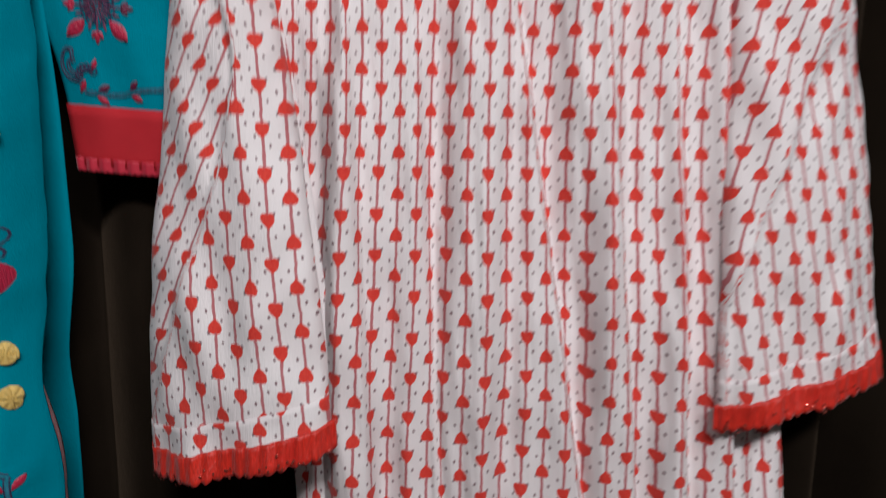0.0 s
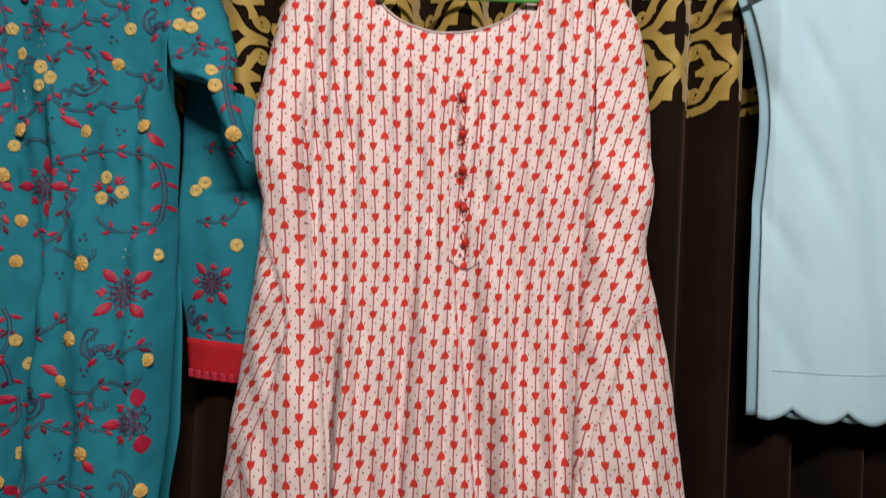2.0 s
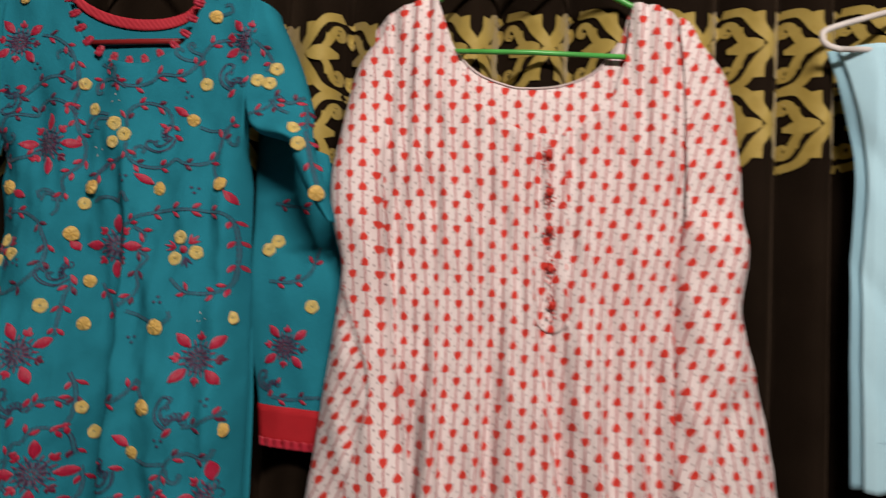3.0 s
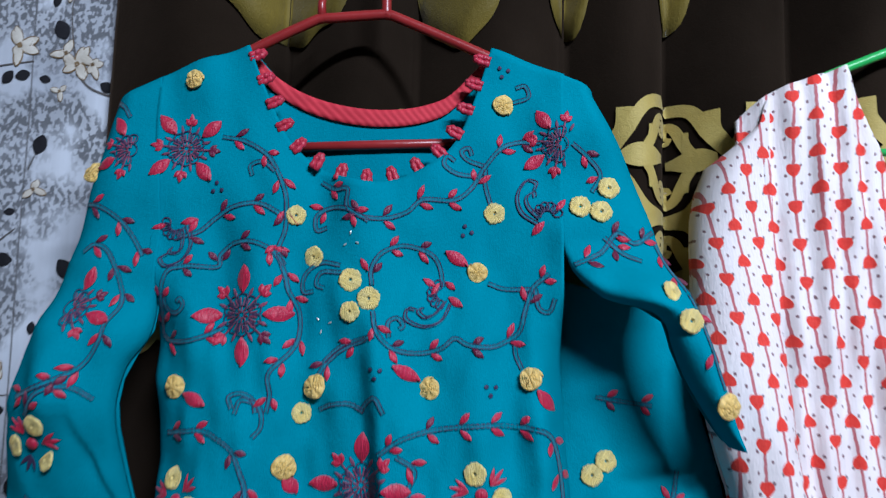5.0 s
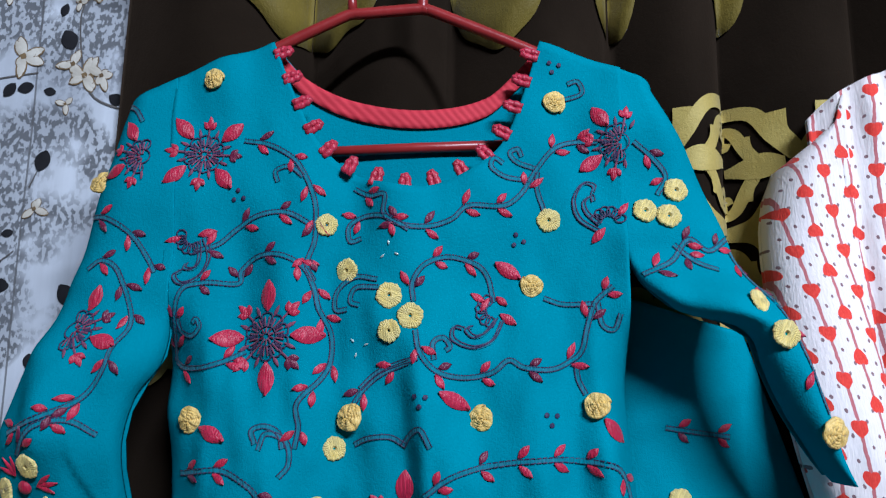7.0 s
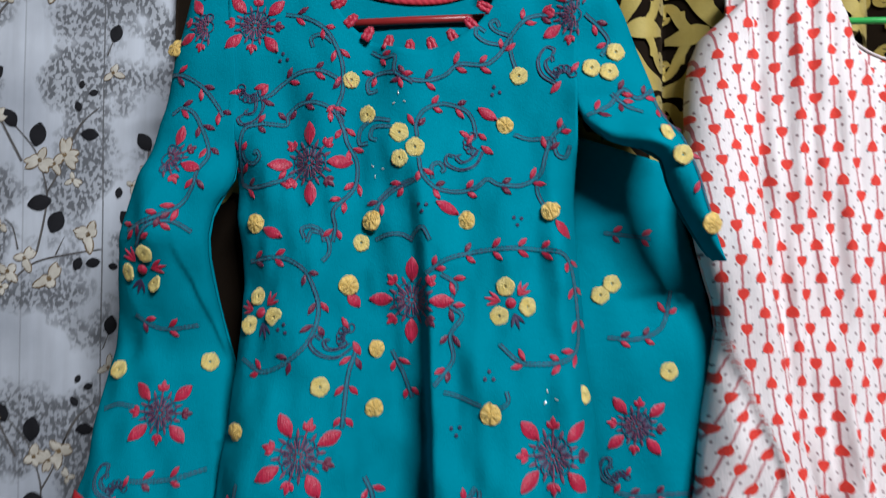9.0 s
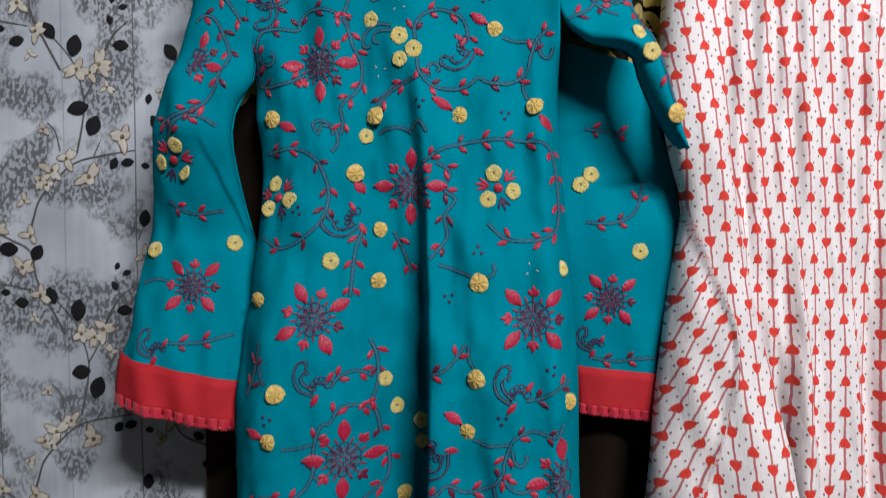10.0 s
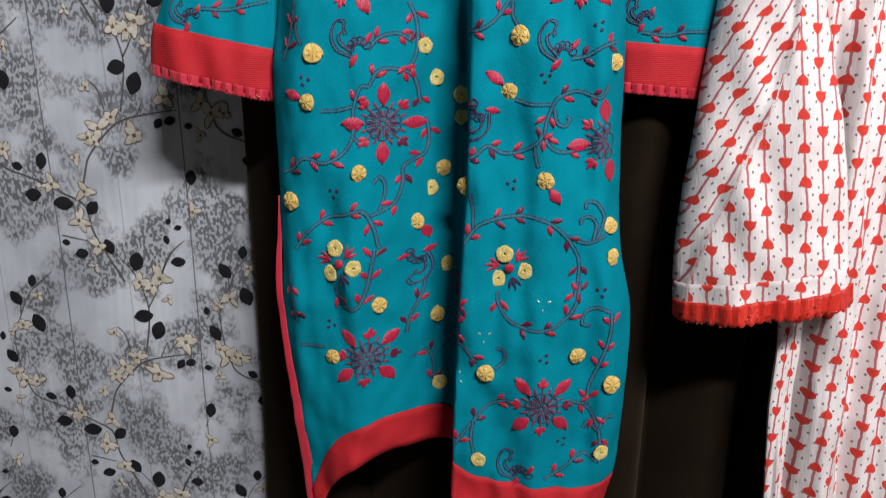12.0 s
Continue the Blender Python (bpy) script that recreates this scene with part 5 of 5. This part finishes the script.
for x, z, a in ((-0.612, 1.646, 0.05), (-0.509, 1.513, 0.0), (-0.607, 1.369, 0.5), (-0.374, 1.375, 0.78), (-0.571, 1.222, 0.0), (-0.338, 1.213, 0.15), (-0.583, 0.968, 0.7), (-0.390, 0.930, 0.78)):
    for p in repeats(x, z):
        stitched_flower(teal_depth, *p, turn=a, half=1 if p[0] > -0.352 else 0)
stitched_flower(teal_depth, -0.674, 1.788, turn=0.7, r=0.038)
stitched_flower(teal_depth, -0.353, 1.797, turn=0.6, r=0.036, half=1)
for x, z, x2, z2 in ((-0.657, 1.581, -0.636, 1.572), (-0.428, 1.692, -0.447, 1.704), (-0.464, 1.597, -0.486, 1.609), (-0.370, 1.593, -0.354, 1.576), (-0.571, 1.518, -0.560, 1.505), (-0.446, 1.266, -0.464, 1.279), (-0.395, 1.165, -0.383, 1.150), (-0.654, 1.246, -0.672, 1.253), (-0.530, 1.108, -0.522, 1.094)):
    for p in repeats(x, z, -1.0):
        d = Decal(teal_depth, 0.0009)
        d.leaf(*p, math.hypot(x2 - x, z2 - z), 0.0105, math.atan2(z2 - z, x2 - x), 2, 0.0028, 0.75)
        d.build("embroidered_leaf", STITCH, teal)
for x, z, a in ((-0.679, 1.713, 2.6), (-0.455, 1.664, 1.8), (-0.366, 1.742, 0.1), (-0.575, 1.476, 1.3), (-0.391, 1.304, 0.1), (-0.600, 1.303, 0.3), (-0.411, 0.850, 0.2), (-0.473, 1.236, 2.2), (-0.536, 1.070, 2.6)):
    for p in repeats(x, z):
        stitched_paisley(teal_depth, *p, 0.021, a)
for i, (x, z) in enumerate(((-0.643, 1.753), (-0.402, 1.862), (-0.430, 1.721), (-0.407, 1.592), (-0.499, 1.603), (-0.629, 1.484), (-0.433, 1.445), (-0.463, 1.395), (-0.405, 1.275), (-0.433, 1.167), (-0.390, 0.985), (-0.365, 0.885), (-0.355, 1.325), (-0.62, 1.150), (-0.65, 1.265), (-0.624, 1.004), (-0.335, 1.06))):
    for p in repeats(x, z):
        trio(teal_depth, *p, i)
for i, (x, z) in enumerate(((-0.525, 1.710), (-0.546, 1.640), (-0.377, 1.426), (-0.395, 1.045), (-0.455, 1.005), (-0.482, 0.955))):
    for p in repeats(x, z):
        trio(teal_depth, *p, i, True)

# embroidery on the sleeves
A, B, C = tsl.depth, tsr.depth, tsr2.depth
for dep, pts in ((A, [(-0.751, 1.828), (-0.744, 1.831), (-0.733, 1.825), (-0.726, 1.815)]), (A, [(-0.756, 1.695), (-0.745, 1.702), (-0.731, 1.695), (-0.719, 1.673), (-0.713, 1.652), (-0.719, 1.636), (-0.722, 1.620), (-0.733, 1.601), (-0.75, 1.590), (-0.785, 1.575)]),
                 (A, [(-0.763, 1.738), (-0.745, 1.735), (-0.725, 1.723), (-0.710, 1.705), (-0.702, 1.693)]), (A, [(-0.787, 1.493), (-0.760, 1.479), (-0.724, 1.483)]), (A, [(-0.817, 1.398), (-0.800, 1.404), (-0.784, 1.402)]), (A, [(-0.775, 1.335), (-0.745, 1.335), (-0.705, 1.345)]),
                 (A, [(-0.775, 1.56), (-0.76, 1.58), (-0.74, 1.585), (-0.722, 1.575)]),
                 (B, [(-0.343, 1.798), (-0.330, 1.787), (-0.319, 1.772), (-0.326, 1.757)]), (B, [(-0.342, 1.694), (-0.320, 1.705), (-0.306, 1.722), (-0.291, 1.714), (-0.273, 1.726)]), (B, [(-0.317, 1.718), (-0.302, 1.704), (-0.288, 1.698)]), (B, [(-0.272, 1.716), (-0.262, 1.686), (-0.247, 1.635), (-0.236, 1.600)]),
                 (C, [(-0.314, 1.585), (-0.290, 1.582), (-0.265, 1.579)]), (C, [(-0.312, 1.477), (-0.281, 1.477), (-0.257, 1.490), (-0.246, 1.527)]), (C, [(-0.30, 1.322), (-0.272, 1.319), (-0.253, 1.323), (-0.222, 1.324)])):
    stitched_vine(dep, pts, seed=len(pts))
stitched_flower(A, -0.722, 1.785, r=0.034, turn=0.5, half=1)
stitched_flower(A, -0.752, 1.648, r=0.036, turn=1.25, half=-1)
stitched_flower(A, -0.756, 1.397, r=0.038, turn=0.75)
stitched_flower(C, -0.283, 1.390, r=0.036, turn=0.7)
cluster(A, -0.773, 1.538, 1.2)
stitched_paisley(A, -0.79, 1.33, 0.018, 0.3)
stitched_paisley(C, -0.30, 1.34, 0.016, 0.3)
for dep, me, x, z in ((A, DISC, -0.714, 1.446), (A, DISC, -0.806, 1.437), (A, ROSE, -0.758, 1.766), (B, DISC, -0.312, 1.761), (B, DISC, -0.336, 1.744), (B, DISC, -0.319, 1.740), (B, DISC, -0.272, 1.672), (B, DISC, -0.262, 1.650), (B, ROSE, -0.236, 1.588), (C, DISC, -0.251, 1.445), (C, DISC, -0.306, 1.532), (C, DISC, -0.318, 1.52)):
    stud("rose" if me is ROSE else "disc_flower", me, dep, x, z, 0.5)

# coral loops round the neckline
NECK_RUN = curve_through(T_NECK, 12)
NECK_LEN = np.concatenate([[0], np.cumsum([math.dist(NECK_RUN[i], NECK_RUN[i + 1]) for i in range(len(NECK_RUN) - 1)])])
for i in range(15):
    g = NECK_LEN[-1] * (0.035 + 0.93 * i / 14)
    x, z = (float(np.interp(g, NECK_LEN, [p[q] for p in NECK_RUN])) for q in (0, 1))
    x2, z2 = (float(np.interp(g + 0.004, NECK_LEN, [p[q] for p in NECK_RUN])) for q in (0, 1))
    ang = math.atan2(z2 - z, x2 - x) + math.pi / 2
    c, s = math.cos(ang), math.sin(ang)
    y = interp(z, T_BASE) + 0.001
    pts = [(x + c * u - s * v, y, z + s * u + c * v) for u, v in ((-0.003, -0.0021), (0.004, -0.0024), (0.0088, -0.0016), (0.0102, 0.0), (0.0088, 0.0016), (0.004, 0.0024), (-0.003, 0.0021))]
    part("neck_loop", tube(curve_through(pts, 3), lambda f: 0.0028 + 0.0005 * math.sin(f * 75), 8), CORAL_CORD, teal)


def lace(parent, cloth, bottom, left, right, drop, teeth, material, label, lift=0.004, tuck=0.006, amp=0.004):
    """A trimming that hangs from an edge, with a toothed lower rim and little picots."""
    tooth = lambda s: amp * (0.35 + 0.65 * abs(math.sin(math.pi * s * teeth)))
    c = Cloth(left, right, lambda s: bottom(s) - drop - tooth(s), lambda s: bottom(s) + tuck, lambda x, z: cloth.depth(x, z) - 0.0012 * math.sin(x * 520) , cols=teeth * 8, rows=6)
    return c.build("lace_trim", material, parent, label, lift=lift, thick=0.0018)


lace(pink, psl, p_cuffl, lambda z: interp(z, PL_OUT) - 0.001, lambda z: interp(z, PL_IN) + 0.004, 0.0125, 19, RED_LACE, "red lace cuff trim with sequins")
lace(pink, psr, p_cuffr, lambda z: interp(z, PR_IN) - 0.003, lambda z: interp(z, PR_OUT) + 0.003, 0.0125, 19, RED_LACE, "red lace cuff trim with sequins")
lace(teal, tsl, cuffl, lambda z: interp(z, TL_OUT) - 0.001, lambda z: interp(z, TL_IN), 0.004, 34, CORAL, "coral scalloped lace edge", amp=0.002)
lace(teal, tsr2, cuffr, lambda z: interp(z, TR2_L), lambda z: interp(z, TR2_R), 0.004, 26, CORAL, "coral scalloped lace edge", amp=0.002)


def glints(parent, cloth, bottom, left, right, n, drop, material, seed):
    rng = random.Random(seed)
    d = Decal(lambda x, z: cloth.depth(x, z), 0.0062)
    for k in range(n):
        s = rng.random()
        z = bottom(s) - drop * rng.uniform(0.2, 1.0)
        x = left(z) + (right(z) - left(z)) * s
        d.fan(x, z, lambda a: 0.0011, 0, rng.uniform(0, 0.0015), 6, rng.uniform(0, 0.0008))
    tagged(d.build("sequins", [material], parent, "tiny shiny sequins"), kind="stuff")


glints(pink, psl, p_cuffl, lambda z: interp(z, PL_OUT), lambda z: interp(z, PL_IN), 40, 0.016, RED_SEQUIN, 1)
glints(pink, psr, p_cuffr, lambda z: interp(z, PR_IN), lambda z: interp(z, PR_OUT), 40, 0.016, RED_SEQUIN, 2)
glints(teal, tsl, cuffl, lambda z: interp(z, TL_OUT), lambda z: interp(z, TL_IN), 30, 0.004, RED_SEQUIN, 3)

# folded hem lines of the pink cuffs and the neckline piping
for top, dep in ((P_BACKNECK, pink_back_depth),):
    pts = curve_through([(x, z - 0.001) for x, z in top[1:-1]], 6)
    part("neck_piping", tube([(x, dep(x, z) - 0.001, z) for x, z in pts], 0.0016, 6), PIPING, pink, "white neckline piping")

# placket: a narrow band of doubled cloth with a row of red stitches down its edge
placket = Cloth(lambda z: 0.036 + 0.05 * (1.69 - z), lambda z: 0.078 + 0.05 * (1.69 - z), lambda s: 1.438 - 0.012 * math.sin(math.pi * s), lambda s: pink_top(0.038 + 0.04 * s) - 0.002, pink_depth, cols=24, rows=60)
placket.build("placket", HEARTS, pink, "doubled white button placket", uv=lambda s, x, z, run: (body_uv(s, x, z, run)[0] + 0.005, z + 0.010), lift=0.0022)
stitches = Decal(pink_depth, 0.0032)
for k in range(46):
    z = 1.680 - 0.005 * k
    x = 0.056 + 0.06 * (1.662 - z) + 0.0012 * math.sin(k * 2.3)
    stitches.leaf(x, z, 0.0032 + 0.0012 * (k % 3), 0.0017, -1.57 + 0.5 * math.sin(k * 1.7), 0, 0.0008)
stitches.build("placket_stitching", [RED_LACE], pink, "red stitches down the placket")

# cloth buttons with red tassels on the placket
for k, z in enumerate((1.662, 1.611, 1.562, 1.512, 1.463)):
    x = 0.056 + 0.003 * k
    bm = bmesh.new()
    bmesh.ops.create_icosphere(bm, subdivisions=2, radius=0.0052, matrix=Matrix.Translation((x, pink_depth(x, z) - 0.007, z)) @ Matrix.Diagonal((1, 0.7, 1.15, 1)))
    rng = random.Random(k)
    for v in bm.verts:
        v.co += Vector((rng.uniform(-1, 1), rng.uniform(-1, 1), rng.uniform(-1, 1))) * 0.0011
    for q in range(24):
        a = rng.uniform(0, 6.28)
        r = rng.uniform(0.004, 0.012)
        bmesh.ops.create_icosphere(bm, subdivisions=1, radius=rng.uniform(0.0010, 0.0020), matrix=Matrix.Translation((x + 0.8 * r * math.cos(a), pink_depth(x, z) - 0.006, z - 0.004 + 1.5 * r * math.sin(a))))
    part("button", bm, RED_LACE, pink, "red lace-covered button")

# hem seam on the trousers
d = Decal(lambda x, z: blue_depth(x, z), 0.0012)
d.ribbon([(x, 1.315 + 0.004 * math.sin(x * 9)) for x in np.linspace(0.482, 0.755, 40)], 0.0012, 0)
d.build("hem_seam", [BLUE], trousers, "stitched hem seam")
